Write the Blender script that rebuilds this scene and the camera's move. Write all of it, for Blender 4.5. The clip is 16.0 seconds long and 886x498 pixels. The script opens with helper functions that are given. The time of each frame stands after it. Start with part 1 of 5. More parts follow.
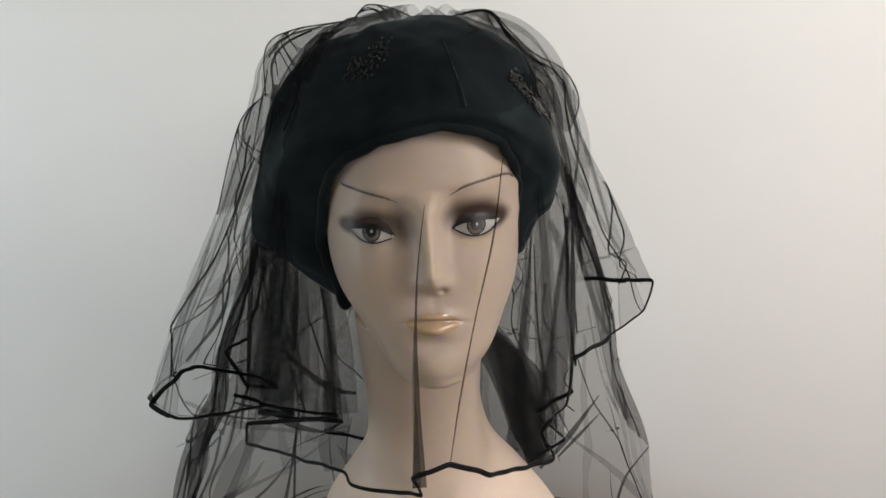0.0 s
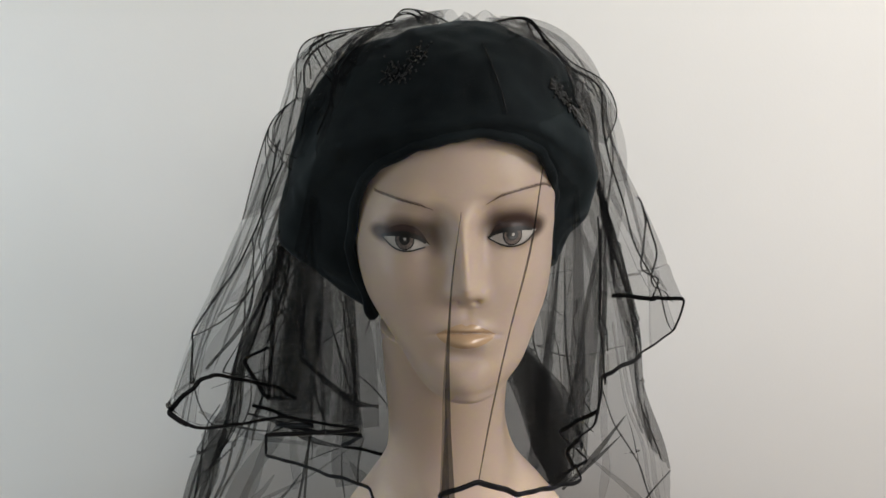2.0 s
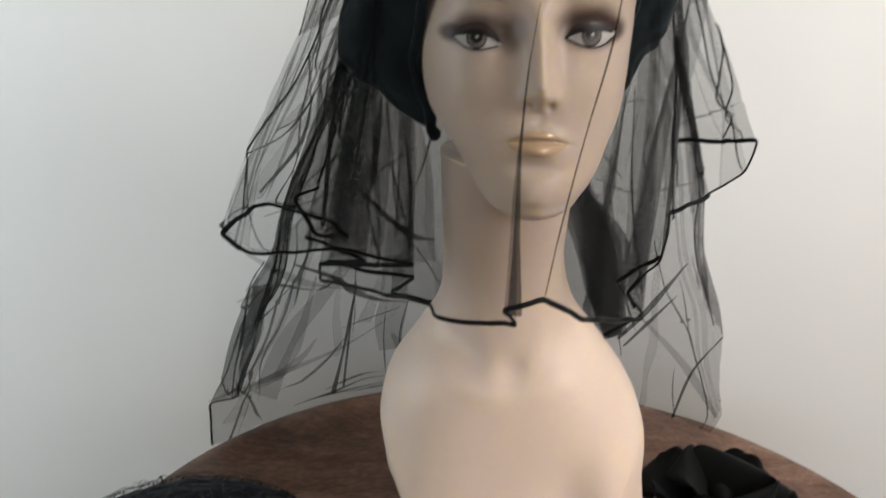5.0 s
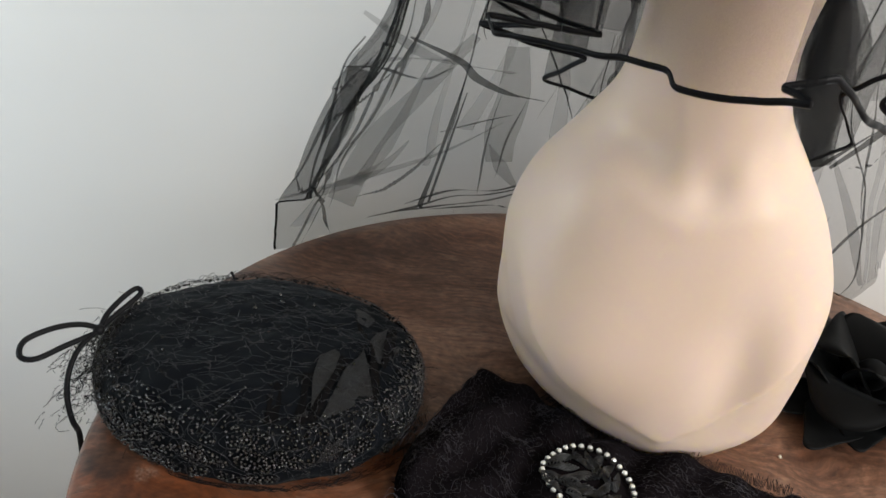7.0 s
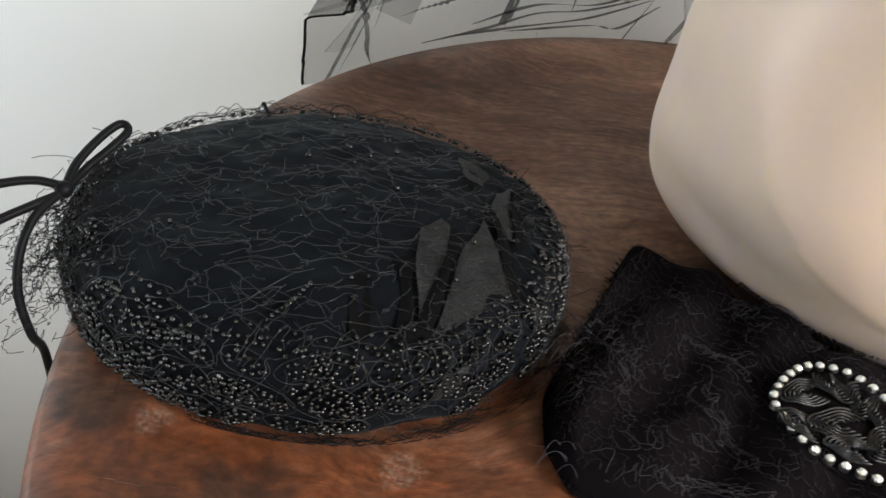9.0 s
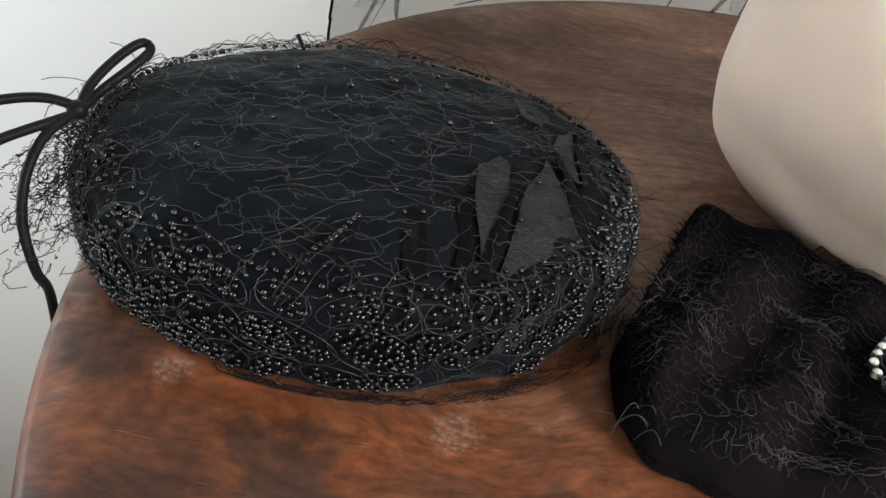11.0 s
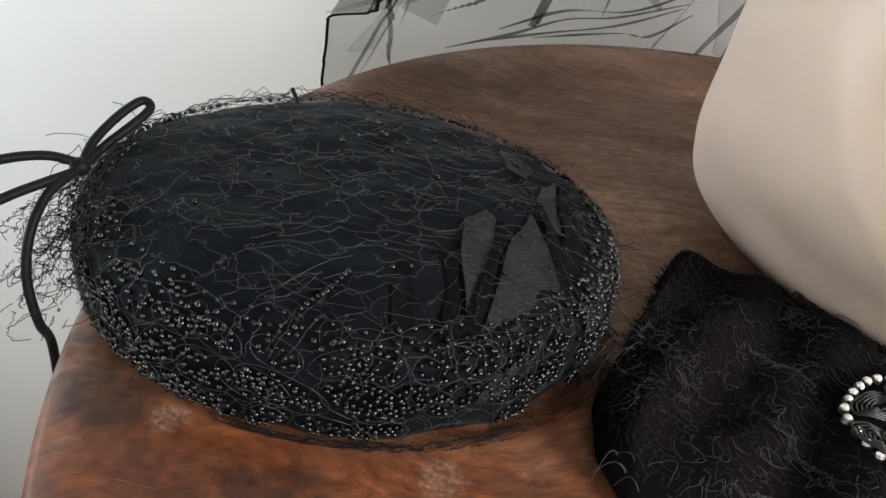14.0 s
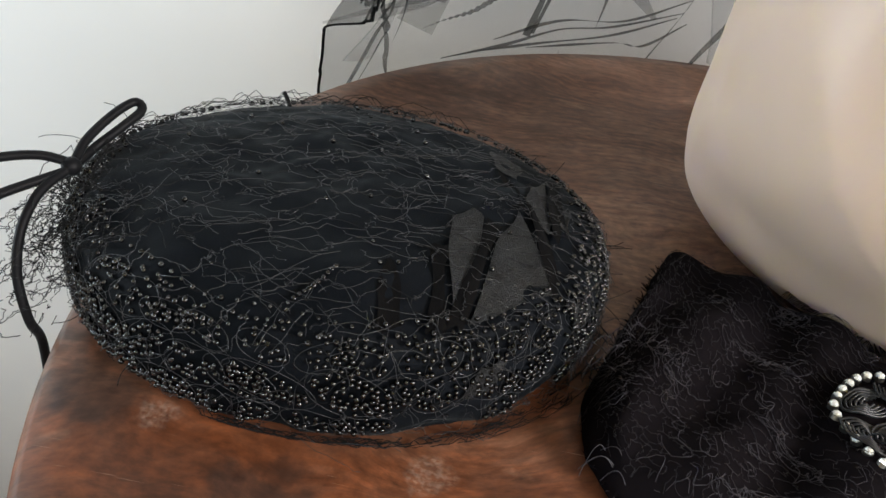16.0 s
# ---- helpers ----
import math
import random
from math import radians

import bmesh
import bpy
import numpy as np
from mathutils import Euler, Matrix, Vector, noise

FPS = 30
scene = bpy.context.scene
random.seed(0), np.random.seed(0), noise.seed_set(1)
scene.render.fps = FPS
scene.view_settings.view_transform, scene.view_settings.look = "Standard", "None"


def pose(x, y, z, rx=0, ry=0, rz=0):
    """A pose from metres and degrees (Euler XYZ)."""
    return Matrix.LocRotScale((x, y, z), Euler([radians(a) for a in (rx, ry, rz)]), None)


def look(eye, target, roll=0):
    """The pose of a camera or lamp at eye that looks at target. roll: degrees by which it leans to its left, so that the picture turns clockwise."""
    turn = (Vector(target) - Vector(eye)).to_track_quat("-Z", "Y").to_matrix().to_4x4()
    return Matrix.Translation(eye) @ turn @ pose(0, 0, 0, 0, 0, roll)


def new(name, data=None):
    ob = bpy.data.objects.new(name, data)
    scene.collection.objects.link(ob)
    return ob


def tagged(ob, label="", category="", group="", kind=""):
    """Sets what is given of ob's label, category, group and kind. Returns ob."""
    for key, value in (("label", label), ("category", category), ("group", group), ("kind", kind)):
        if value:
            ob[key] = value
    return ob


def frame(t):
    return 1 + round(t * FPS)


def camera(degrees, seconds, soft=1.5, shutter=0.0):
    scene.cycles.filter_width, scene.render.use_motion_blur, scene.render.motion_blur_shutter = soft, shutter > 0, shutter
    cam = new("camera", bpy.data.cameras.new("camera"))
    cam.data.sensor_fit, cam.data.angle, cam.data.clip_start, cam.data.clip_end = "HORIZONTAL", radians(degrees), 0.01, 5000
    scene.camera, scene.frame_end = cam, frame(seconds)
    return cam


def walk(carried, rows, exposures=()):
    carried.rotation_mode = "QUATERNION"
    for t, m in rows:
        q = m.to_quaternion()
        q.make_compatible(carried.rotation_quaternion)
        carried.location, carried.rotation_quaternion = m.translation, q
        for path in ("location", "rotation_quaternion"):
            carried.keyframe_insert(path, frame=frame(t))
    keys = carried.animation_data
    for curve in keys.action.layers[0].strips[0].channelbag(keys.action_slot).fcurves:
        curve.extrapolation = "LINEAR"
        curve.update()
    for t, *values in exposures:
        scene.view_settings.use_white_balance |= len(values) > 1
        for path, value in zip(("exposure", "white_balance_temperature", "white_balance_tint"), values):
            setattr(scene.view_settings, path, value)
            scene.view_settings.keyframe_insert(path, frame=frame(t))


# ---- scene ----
cam = camera(55.0, 16.0, soft=1.5, shutter=0.3)
PATH = [
    (0, (0.0175, -0.0723, 1.3601), (0.0056, 0.8949, 1.1064), 0.30),
    (0.5, (0.0107, -0.0628, 1.3661), (-0.0077, 0.9031, 1.1078), 0.29),
    (1, (0.0050, -0.0632, 1.3606), (-0.0130, 0.9039, 1.1066), 0.33),
    (1.5, (0.0126, -0.0645, 1.3579), (-0.0096, 0.9065, 1.1198), 0.47),
    (2, (-0.0018, -0.0600, 1.3507), (-0.0182, 0.9126, 1.1184), 1.73),
    (2.5, (0.0185, -0.0830, 1.3566), (-0.0109, 0.8953, 1.1514), 1.68),
    (3, (0.0170, -0.0892, 1.3536), (-0.0517, 0.8889, 1.1572), 1.27),
    (3.5, (0.0233, -0.0852, 1.3435), (-0.0639, 0.8934, 1.1571), 1.37),
    (4, (0.0254, -0.0909, 1.3315), (-0.0583, 0.8888, 1.1492), 2.10),
    (4.5, (0.0129, -0.0794, 1.3094), (-0.0484, 0.8993, 1.1138), 2.60),
    (4.7, (-0.0031, -0.0699, 1.2824), (-0.0413, 0.9049, 1.0625), 2.79),
    (5, (-0.0251, -0.0568, 1.2720), (-0.0668, 0.8919, 0.9586), 2.84),
    (5.2, (-0.0485, -0.0463, 1.2579), (-0.0896, 0.8932, 0.9178), 3.17),
    (7.3, (-0.1245, 0.0605, 1.1640), (-0.1566, 0.9292, 0.6697), 10.16),
    (7.5, (-0.1267, 0.0619, 1.1612), (-0.1537, 0.9251, 0.6571), 10.32),
    (8, (-0.1491, 0.0834, 1.1300), (-0.1618, 0.9401, 0.6143), 10.88),
    (8.1, (-0.1542, 0.1034, 1.1185), (-0.1601, 0.9482, 0.5835), 11.01),
    (8.5, (-0.1864, 0.1616, 1.0813), (-0.1739, 0.9680, 0.4901), 11.31),
    (8.6, (-0.1879, 0.1841, 1.0702), (-0.1788, 0.9884, 0.4761), 11.36),
    (9, (-0.2077, 0.2288, 1.0295), (-0.1992, 1.0261, 0.4260), 11.17),
    (9.5, (-0.2247, 0.2430, 0.9972), (-0.2114, 1.0409, 0.3945), 11.83),
    (9.7, (-0.2248, 0.2527, 0.9807), (-0.2138, 1.0504, 0.3778), 12.42),
    (11.8, (-0.2246, 0.2402, 0.9794), (-0.2192, 1.0470, 0.3886), 12.53),
    (12, (-0.2292, 0.2399, 0.9849), (-0.2226, 1.0480, 0.3959), 12.65),
    (12.5, (-0.2267, 0.2390, 0.9861), (-0.2196, 1.0470, 0.3969), 12.85),
    (13, (-0.2193, 0.2407, 0.9910), (-0.2089, 1.0493, 0.4028), 12.89),
    (13.5, (-0.2247, 0.2412, 0.9970), (-0.2147, 1.0527, 0.4128), 12.67),
    (14, (-0.2244, 0.2403, 0.9970), (-0.2170, 1.0583, 0.4217), 12.49),
    (14.5, (-0.2249, 0.2383, 0.9956), (-0.2264, 1.0570, 0.4213), 12.03),
    (15, (-0.2315, 0.2431, 1.0036), (-0.2341, 1.0688, 0.4395), 12.18),
    (15.5, (-0.2235, 0.2395, 0.9960), (-0.2275, 1.0711, 0.4407), 12.02),
    (16, (-0.2163, 0.2348, 0.9921), (-0.2183, 1.0646, 0.4340), 11.94),
]
EXPOSURES = [(0.0, -0.33), (4.4, -0.33), (5.2, -0.06), (7.5, 0.18), (8.2, 0.22), (9.0, 0.56), (12.0, 0.76), (14.5, 0.66), (16.0, 0.64)]
walk(cam, [(t, look(eye, target, roll)) for t, eye, target, roll in PATH], EXPOSURES)

# ---- light ----
world = bpy.data.worlds.new("world")
scene.world = world
world.use_nodes = True
sky = world.node_tree.nodes.new("ShaderNodeTexSky")
sky.sky_type, sky.sun_disc, sky.sun_elevation, sky.sun_rotation = "NISHITA", False, radians(40), radians(120)
world.node_tree.links.new(sky.outputs[0], world.node_tree.nodes["Background"].inputs[0])
world.node_tree.nodes["Background"].inputs[1].default_value = 0.1
scene.cycles.transparent_max_bounces = 48


def area_light(name, eye, target, width, height, watts, colour):
    lamp = bpy.data.lights.new(name, "AREA")
    lamp.shape, lamp.size, lamp.size_y, lamp.energy, lamp.color = "RECTANGLE", width, height, watts, colour
    ob = new(name, lamp)
    ob.matrix_world = look(eye, target)
    return ob


area_light("window_light_east", (2.66, -1.00, 2.45), (0.0, -0.90, 0.80), 1.2, 1.3, 132, (1.0, 0.962, 0.940))
# added fill lamps for the wall and the bust; no window is known there
area_light("fill_light_south_east", (1.75, -3.95, 2.70), (-0.2, 0.8, 0.85), 1.3, 1.0, 46, (1.0, 0.975, 0.955))
area_light("fill_light_south", (0.10, -3.95, 1.75), (-0.6, 1.0, 0.50), 1.5, 1.4, 32, (0.84, 0.93, 1.0))
area_light("fill_light_west", (-2.16, 0.40, 0.95), (-0.6, 1.03, 0.5), 0.6, 1.0, 21, (0.82, 0.93, 1.0))


# ---- materials ----
def shader(name, base, rough=0.6, metal=0.0, specular=0.5):
    m = bpy.data.materials.new(name)
    m.use_nodes = True
    p = m.node_tree.nodes["Principled BSDF"]
    p.inputs["Base Color"].default_value = (*base, 1)
    p.inputs["Roughness"].default_value = rough
    p.inputs["Metallic"].default_value = metal
    p.inputs["Specular IOR Level"].default_value = specular
    return m, m.node_tree, p


def node(tree, kind, **values):
    n = tree.nodes.new(kind)
    for key, value in values.items():
        n.inputs[key].default_value = value
    return n


def ramp(tree, fac, stops):
    n = tree.nodes.new("ShaderNodeValToRGB")
    while len(n.color_ramp.elements) < len(stops):
        n.color_ramp.elements.new(0.5)
    for e, (at, colour) in zip(n.color_ramp.elements, stops):
        e.position, e.color = at, (*colour, 1)
    tree.links.new(fac, n.inputs[0])
    return n.outputs[0]


def bump(tree, p, height, strength, distance):
    n = node(tree, "ShaderNodeBump", Strength=strength, Distance=distance)
    tree.links.new(height, n.inputs["Height"])
    tree.links.new(n.outputs[0], p.inputs["Normal"])


def noise_tex(tree, scale, detail=4.0, stretch=None, space="Object"):
    c = tree.nodes.new("ShaderNodeTexCoord")
    out = c.outputs[space]
    if stretch:
        mp = tree.nodes.new("ShaderNodeMapping")
        mp.inputs["Scale"].default_value = stretch
        tree.links.new(out, mp.inputs[0])
        out = mp.outputs[0]
    n = node(tree, "ShaderNodeTexNoise", Scale=scale, Detail=detail)
    tree.links.new(out, n.inputs["Vector"])
    return n.outputs[0]


def wall_paint():
    m, t, p = shader("wall_paint", (0.78, 0.77, 0.75), 0.55, specular=0.35)
    n = noise_tex(t, 1.8, 5.0)
    t.links.new(ramp(t, n, [(0.32, (0.825, 0.822, 0.810)), (0.68, (0.875, 0.868, 0.850))]), p.inputs["Base Color"])
    bump(t, p, noise_tex(t, 260.0, 2.0), 0.08, 0.001)
    return m


def plastic_skin():
    """Beige plastic, brown shadow sprayed round the painted eyes, nose shade in the colour."""
    m, t, p = shader("bust_plastic", (0.62, 0.46, 0.36), 0.42, specular=0.28)
    skin = ramp(t, noise_tex(t, 9.0), [(0.35, (0.575, 0.452, 0.368)), (0.65, (0.608, 0.478, 0.390))])
    place = t.nodes.new("ShaderNodeTexCoord").outputs["Object"]
    # the last patch puts shade on the left nose flank into the colour
    for x, y, z, wide, tall, deep in ((-0.034, 0.452, 1.2385, 0.026, 0.0140, 0.85), (0.034, 0.452, 1.2440, 0.030, 0.0165, 0.95), (-0.049, 0.460, 1.2365, 0.013, 0.0075, 0.9), (0.046, 0.458, 1.2425, 0.017, 0.0095, 0.95), (-0.012, 0.452, 1.2380, 0.012, 0.0170, 0.5)):
        mp = t.nodes.new("ShaderNodeMapping")
        mp.inputs["Scale"].default_value = (1 / wide, 1 / 0.03, 1 / tall)
        mp.inputs["Location"].default_value = (-x / wide, -y / 0.03, -z / tall)
        t.links.new(place, mp.inputs[0])
        far = t.nodes.new("ShaderNodeVectorMath")
        far.operation = "LENGTH"
        t.links.new(mp.outputs[0], far.inputs[0])
        soft = t.nodes.new("ShaderNodeMapRange")
        soft.interpolation_type = "SMOOTHSTEP"
        soft.inputs["From Min"].default_value, soft.inputs["From Max"].default_value = 1.0, 0.35
        soft.inputs["To Min"].default_value, soft.inputs["To Max"].default_value = 0.0, deep
        t.links.new(far.outputs["Value"], soft.inputs["Value"])
        mix = t.nodes.new("ShaderNodeMix")
        mix.data_type = "RGBA"
        t.links.new(soft.outputs[0], mix.inputs["Factor"])
        t.links.new(skin, mix.inputs[6])
        mix.inputs[7].default_value = (0.040, 0.016, 0.010, 1)
        skin = mix.outputs[2]
    t.links.new(skin, p.inputs["Base Color"])
    p.inputs["Subsurface Weight"].default_value = 0.55
    p.inputs["Subsurface Radius"].default_value = (1.0, 0.85, 0.15)
    p.inputs["Subsurface Scale"].default_value = 0.010
    return m


def black_cloth(name, base=(0.0025, 0.0034, 0.0040), rough=0.8, sheen=0.09, scale=900.0):
    m, t, p = shader(name, base, rough, specular=0.08)
    p.inputs["Sheen Weight"].default_value = sheen
    p.inputs["Sheen Roughness"].default_value = 0.4
    p.inputs["Sheen Tint"].default_value = (0.35, 0.42, 0.45, 1)
    bump(t, p, noise_tex(t, scale, 2.0), 0.25, 0.0006)
    return m


def tulle(name, cover, tint=(0.0035, 0.0037, 0.004)):
    """A fine net: the threads cover part of the surface, the holes let everything through."""
    m, t, p = shader(name, tint, 0.8, specular=0.06)
    clear = t.nodes.new("ShaderNodeBsdfTransparent")
    mix = t.nodes.new("ShaderNodeMixShader")
    uv = t.nodes.new("ShaderNodeTexCoord")
    v = node(t, "ShaderNodeTexVoronoi", Scale=2400.0, Randomness=0.85)
    v.feature = "DISTANCE_TO_EDGE"
    t.links.new(uv.outputs["UV"], v.inputs["Vector"])
    r = t.nodes.new("ShaderNodeMapRange")
    r.inputs["From Min"].default_value, r.inputs["From Max"].default_value = 0.0, 0.35
    r.inputs["To Min"].default_value, r.inputs["To Max"].default_value = min(1, cover * 1.7), cover * 0.6
    t.links.new(v.outputs["Distance"], r.inputs["Value"])
    t.links.new(r.outputs[0], mix.inputs[0])
    t.links.new(clear.outputs[0], mix.inputs[1])
    t.links.new(p.outputs[0], mix.inputs[2])
    t.links.new(mix.outputs[0], t.nodes["Material Output"].inputs[0])
    return m


BURNS = ((-0.378, -0.104, 0.020), (-0.306, -0.135, 0.022), (-0.200, -0.150, 0.030))
CRUSTS = ((-0.3525, -0.109, 0.0085), (-0.2495, -0.112, 0.0095))


def old_wood():
    """Dark stained wood: flowing grain, black stains, orange worn patches and pale scuffs."""
    m, t, p = shader("old_wood", (0.16, 0.07, 0.035), 0.42, specular=0.32)
    warp = noise_tex(t, 3.0, 3.0)
    c = t.nodes.new("ShaderNodeTexCoord")
    add = t.nodes.new("ShaderNodeVectorMath")
    add.operation = "MULTIPLY_ADD"
    add.inputs[1].default_value = (0.10, 0.22, 0.0)
    t.links.new(warp, add.inputs[0])
    t.links.new(c.outputs["Object"], add.inputs[2])
    def grain(scale, stretch, detail):
        mp = t.nodes.new("ShaderNodeMapping")
        mp.inputs["Scale"].default_value = stretch
        t.links.new(add.outputs[0], mp.inputs[0])
        n = node(t, "ShaderNodeTexNoise", Scale=scale, Detail=detail, Roughness=0.62)
        t.links.new(mp.outputs[0], n.inputs["Vector"])
        return n.outputs[0]
    fine, broad, stain = grain(46.0, (1.0, 4.5, 1.0), 13.0), grain(8.0, (1.0, 2.2, 1.0), 13.0), noise_tex(t, 11.0, 9.0)
    sum_ = t.nodes.new("ShaderNodeMath")
    sum_.operation = "MULTIPLY_ADD"
    sum_.inputs[1].default_value = 0.55
    t.links.new(fine, sum_.inputs[0])
    t.links.new(broad, sum_.inputs[2])
    base = ramp(t, sum_.outputs[0], [(0.56, (0.058, 0.026, 0.015)), (0.68, (0.104, 0.049, 0.029)), (0.80, (0.150, 0.076, 0.047)), (0.94, (0.225, 0.130, 0.088))])
    def over(under, mask, colour):
        mix = t.nodes.new("ShaderNodeMix")
        mix.data_type = "RGBA"
        t.links.new(mask, mix.inputs["Factor"])
        t.links.new(under, mix.inputs[6])
        mix.inputs[7].default_value = (*colour, 1)
        return mix.outputs[2]
    # orange worn varnish towards the front of the top, black stains over it
    mp = t.nodes.new("ShaderNodeMapping")
    mp.inputs["Location"].default_value = (1.35, 1.10, 0)
    mp.inputs["Scale"].default_value = (4.2, 5.5, 0)
    t.links.new(c.outputs["Object"], mp.inputs[0])
    d = t.nodes.new("ShaderNodeVectorMath")
    d.operation = "LENGTH"
    t.links.new(mp.outputs[0], d.inputs[0])
    worn = t.nodes.new("ShaderNodeMath")
    worn.operation = "MULTIPLY_ADD"
    worn.inputs[1].default_value = -1.1
    t.links.new(stain, worn.inputs[0])
    t.links.new(d.outputs["Value"], worn.inputs[2])
    base = over(base, ramp(t, worn.outputs[0], [(0.0, (0.72, 0.72, 0.72)), (0.18, (0.30, 0.30, 0.30)), (0.30, (0.60, 0.60, 0.60)), (0.62, (0, 0, 0))]), (0.165, 0.040, 0.0075))
    mottle = t.nodes.new("ShaderNodeMath")
    mottle.operation = "MULTIPLY"
    t.links.new(ramp(t, noise_tex(t, 10.0, 15.0, (1.0, 1.3, 1.0)), [(0.42, (0, 0, 0)), (0.60, (1, 1, 1))]), mottle.inputs[0])
    t.links.new(ramp(t, worn.outputs[0], [(0.1, (0.9, 0.9, 0.9)), (0.8, (0, 0, 0))]), mottle.inputs[1])
    base = over(base, mottle.outputs[0], (0.028, 0.012, 0.007))
    blot = noise_tex(t, 16.0, 6.0, (1.0, 1.6, 1.0))
    base = over(base, ramp(t, blot, [(0.57, (0, 0, 0)), (0.74, (0.45, 0.45, 0.45))]), (0.030, 0.017, 0.012))
    scuff = noise_tex(t, 34.0, 8.0, (1.0, 1.3, 1.0))
    base = over(base, ramp(t, scuff, [(0.64, (0, 0, 0)), (0.74, (0.35, 0.35, 0.35))]), (0.27, 0.18, 0.125))
    line = grain(52.0, (1.0, 16.0, 1.0), 5.0)
    base = over(base, ramp(t, line, [(0.56, (0, 0, 0)), (0.74, (0.30, 0.30, 0.30))]), (0.030, 0.015, 0.010))
    # a black burn and two crusts of dried glue
    def spot(x, y, size, soft, full):
        mp = t.nodes.new("ShaderNodeMapping")
        mp.inputs["Location"].default_value = (-0.4 * x / size, -0.4 * y / size, 0)
        mp.inputs["Scale"].default_value = (0.4 / size, 0.4 / size, 0)
        t.links.new(c.outputs["Object"], mp.inputs[0])
        d = t.nodes.new("ShaderNodeVectorMath")
        d.operation = "LENGTH"
        t.links.new(mp.outputs[0], d.inputs[0])
        sum2 = t.nodes.new("ShaderNodeMath")
        sum2.operation = "MULTIPLY_ADD"
        sum2.inputs[1].default_value = soft
        t.links.new(noise_tex(t, 70.0, 10.0), sum2.inputs[0])
        t.links.new(d.outputs["Value"], sum2.inputs[2])
        return ramp(t, sum2.outputs[0], [(0.24 + soft * 0.5, (full,) * 3), (0.44 + soft * 0.5, (0, 0, 0))])
    for x, y, size in BURNS:
        base = over(base, spot(x, y, size, 0.9, 0.60), (0.022, 0.017, 0.015))
    for x, y, size in CRUSTS:
        crumbs = t.nodes.new("ShaderNodeMath")
        crumbs.operation = "MULTIPLY"
        t.links.new(spot(x, y, size, 0.9, 0.42), crumbs.inputs[0])
        t.links.new(ramp(t, noise_tex(t, 420.0, 5.0), [(0.42, (0.15, 0.15, 0.15)), (0.62, (1, 1, 1))]), crumbs.inputs[1])
        base = over(base, crumbs.outputs[0], (0.30, 0.235, 0.19))
    # fine mottling and short scratches over everything
    speck = t.nodes.new("ShaderNodeMix")
    speck.data_type, speck.blend_type = "RGBA", "MULTIPLY"
    speck.inputs["Factor"].default_value = 1.0
    t.links.new(base, speck.inputs[6])
    t.links.new(ramp(t, grain(120.0, (1.0, 1.8, 1.0), 10.0), [(0.30, (0.50, 0.50, 0.52)), (0.50, (0.95, 0.95, 0.95)), (0.72, (1.55, 1.48, 1.40))]), speck.inputs[7])
    base = speck.outputs[2]
    for turn, seed in ((0.45, 3.0), (-0.25, 8.0)):
        mp = t.nodes.new("ShaderNodeMapping")
        mp.inputs["Rotation"].default_value = (0, 0, turn)
        mp.inputs["Location"].default_value = (seed, seed, 0)
        mp.inputs["Scale"].default_value = (1.0, 26.0, 1.0)
        t.links.new(c.outputs["Object"], mp.inputs[0])
        n = node(t, "ShaderNodeTexNoise", Scale=26.0, Detail=2.0)
        t.links.new(mp.outputs[0], n.inputs["Vector"])
        base = over(base, ramp(t, n.outputs[0], [(0.735, (0, 0, 0)), (0.77, (0.5, 0.5, 0.5))]), (0.32, 0.22, 0.16))
    t.links.new(base, p.inputs["Base Color"])
    t.links.new(ramp(t, stain, [(0.3, (0.34, 0.34, 0.34)), (0.7, (0.56, 0.56, 0.56))]), p.inputs["Roughness"])
    bump(t, p, sum_.outputs[0], 0.25, 0.0012)
    return m


# ochre of the unseen walls, chosen to warm and dim the bounced light
BOUNCE_OCHRE, _t, _p = shader("bounce_ochre_paint", (0.40, 0.34, 0.20), 0.7)
_t.links.new(ramp(_t, noise_tex(_t, 3.0), [(0.3, (0.38, 0.32, 0.185)), (0.7, (0.43, 0.37, 0.22))]), _p.inputs["Base Color"])
WALL, SKIN, WOOD = wall_paint(), plastic_skin(), old_wood()
VELVET = black_cloth("black_velvet", (0.0070, 0.0100, 0.0115), 0.8, 0.14)
# the velvet's mottled sheen is put into its base colour
_t = VELVET.node_tree
_t.links.new(ramp(_t, noise_tex(_t, 26.0, 6.0), [(0.34, (0.0045, 0.0066, 0.0078)), (0.66, (0.0125, 0.0175, 0.0195))]), _t.nodes["Principled BSDF"].inputs["Base Color"])
VEIL, VEIL_FACE, FOLDED = tulle("black_tulle", 0.22), tulle("fine_black_tulle", 0.165), tulle("folded_black_tulle", 0.55)
BUNCHED = tulle("bunched_black_tulle", 0.44)
DENSE, LOWER, DOUBLE = tulle("gathered_black_tulle", 0.20), tulle("long_black_tulle", 0.29), tulle("double_black_tulle", 0.11)
SATIN = black_cloth("black_satin_cord", (0.006, 0.006, 0.007), 0.45, 0.1)


# ---- mesh helpers ----
def part(name, bm, material, parent=None, label=""):
    """Links a bmesh as one smooth mesh object under a thing or a part."""
    mesh = bpy.data.meshes.new(name)
    bm.to_mesh(mesh)
    bm.free()
    mesh.polygons.foreach_set("use_smooth", [True] * len(mesh.polygons))
    for mat in material if isinstance(material, (list, tuple)) else [material]:
        mesh.materials.append(mat)
    ob = new(name, mesh)
    ob.parent = parent
    return tagged(ob, label) if label else ob


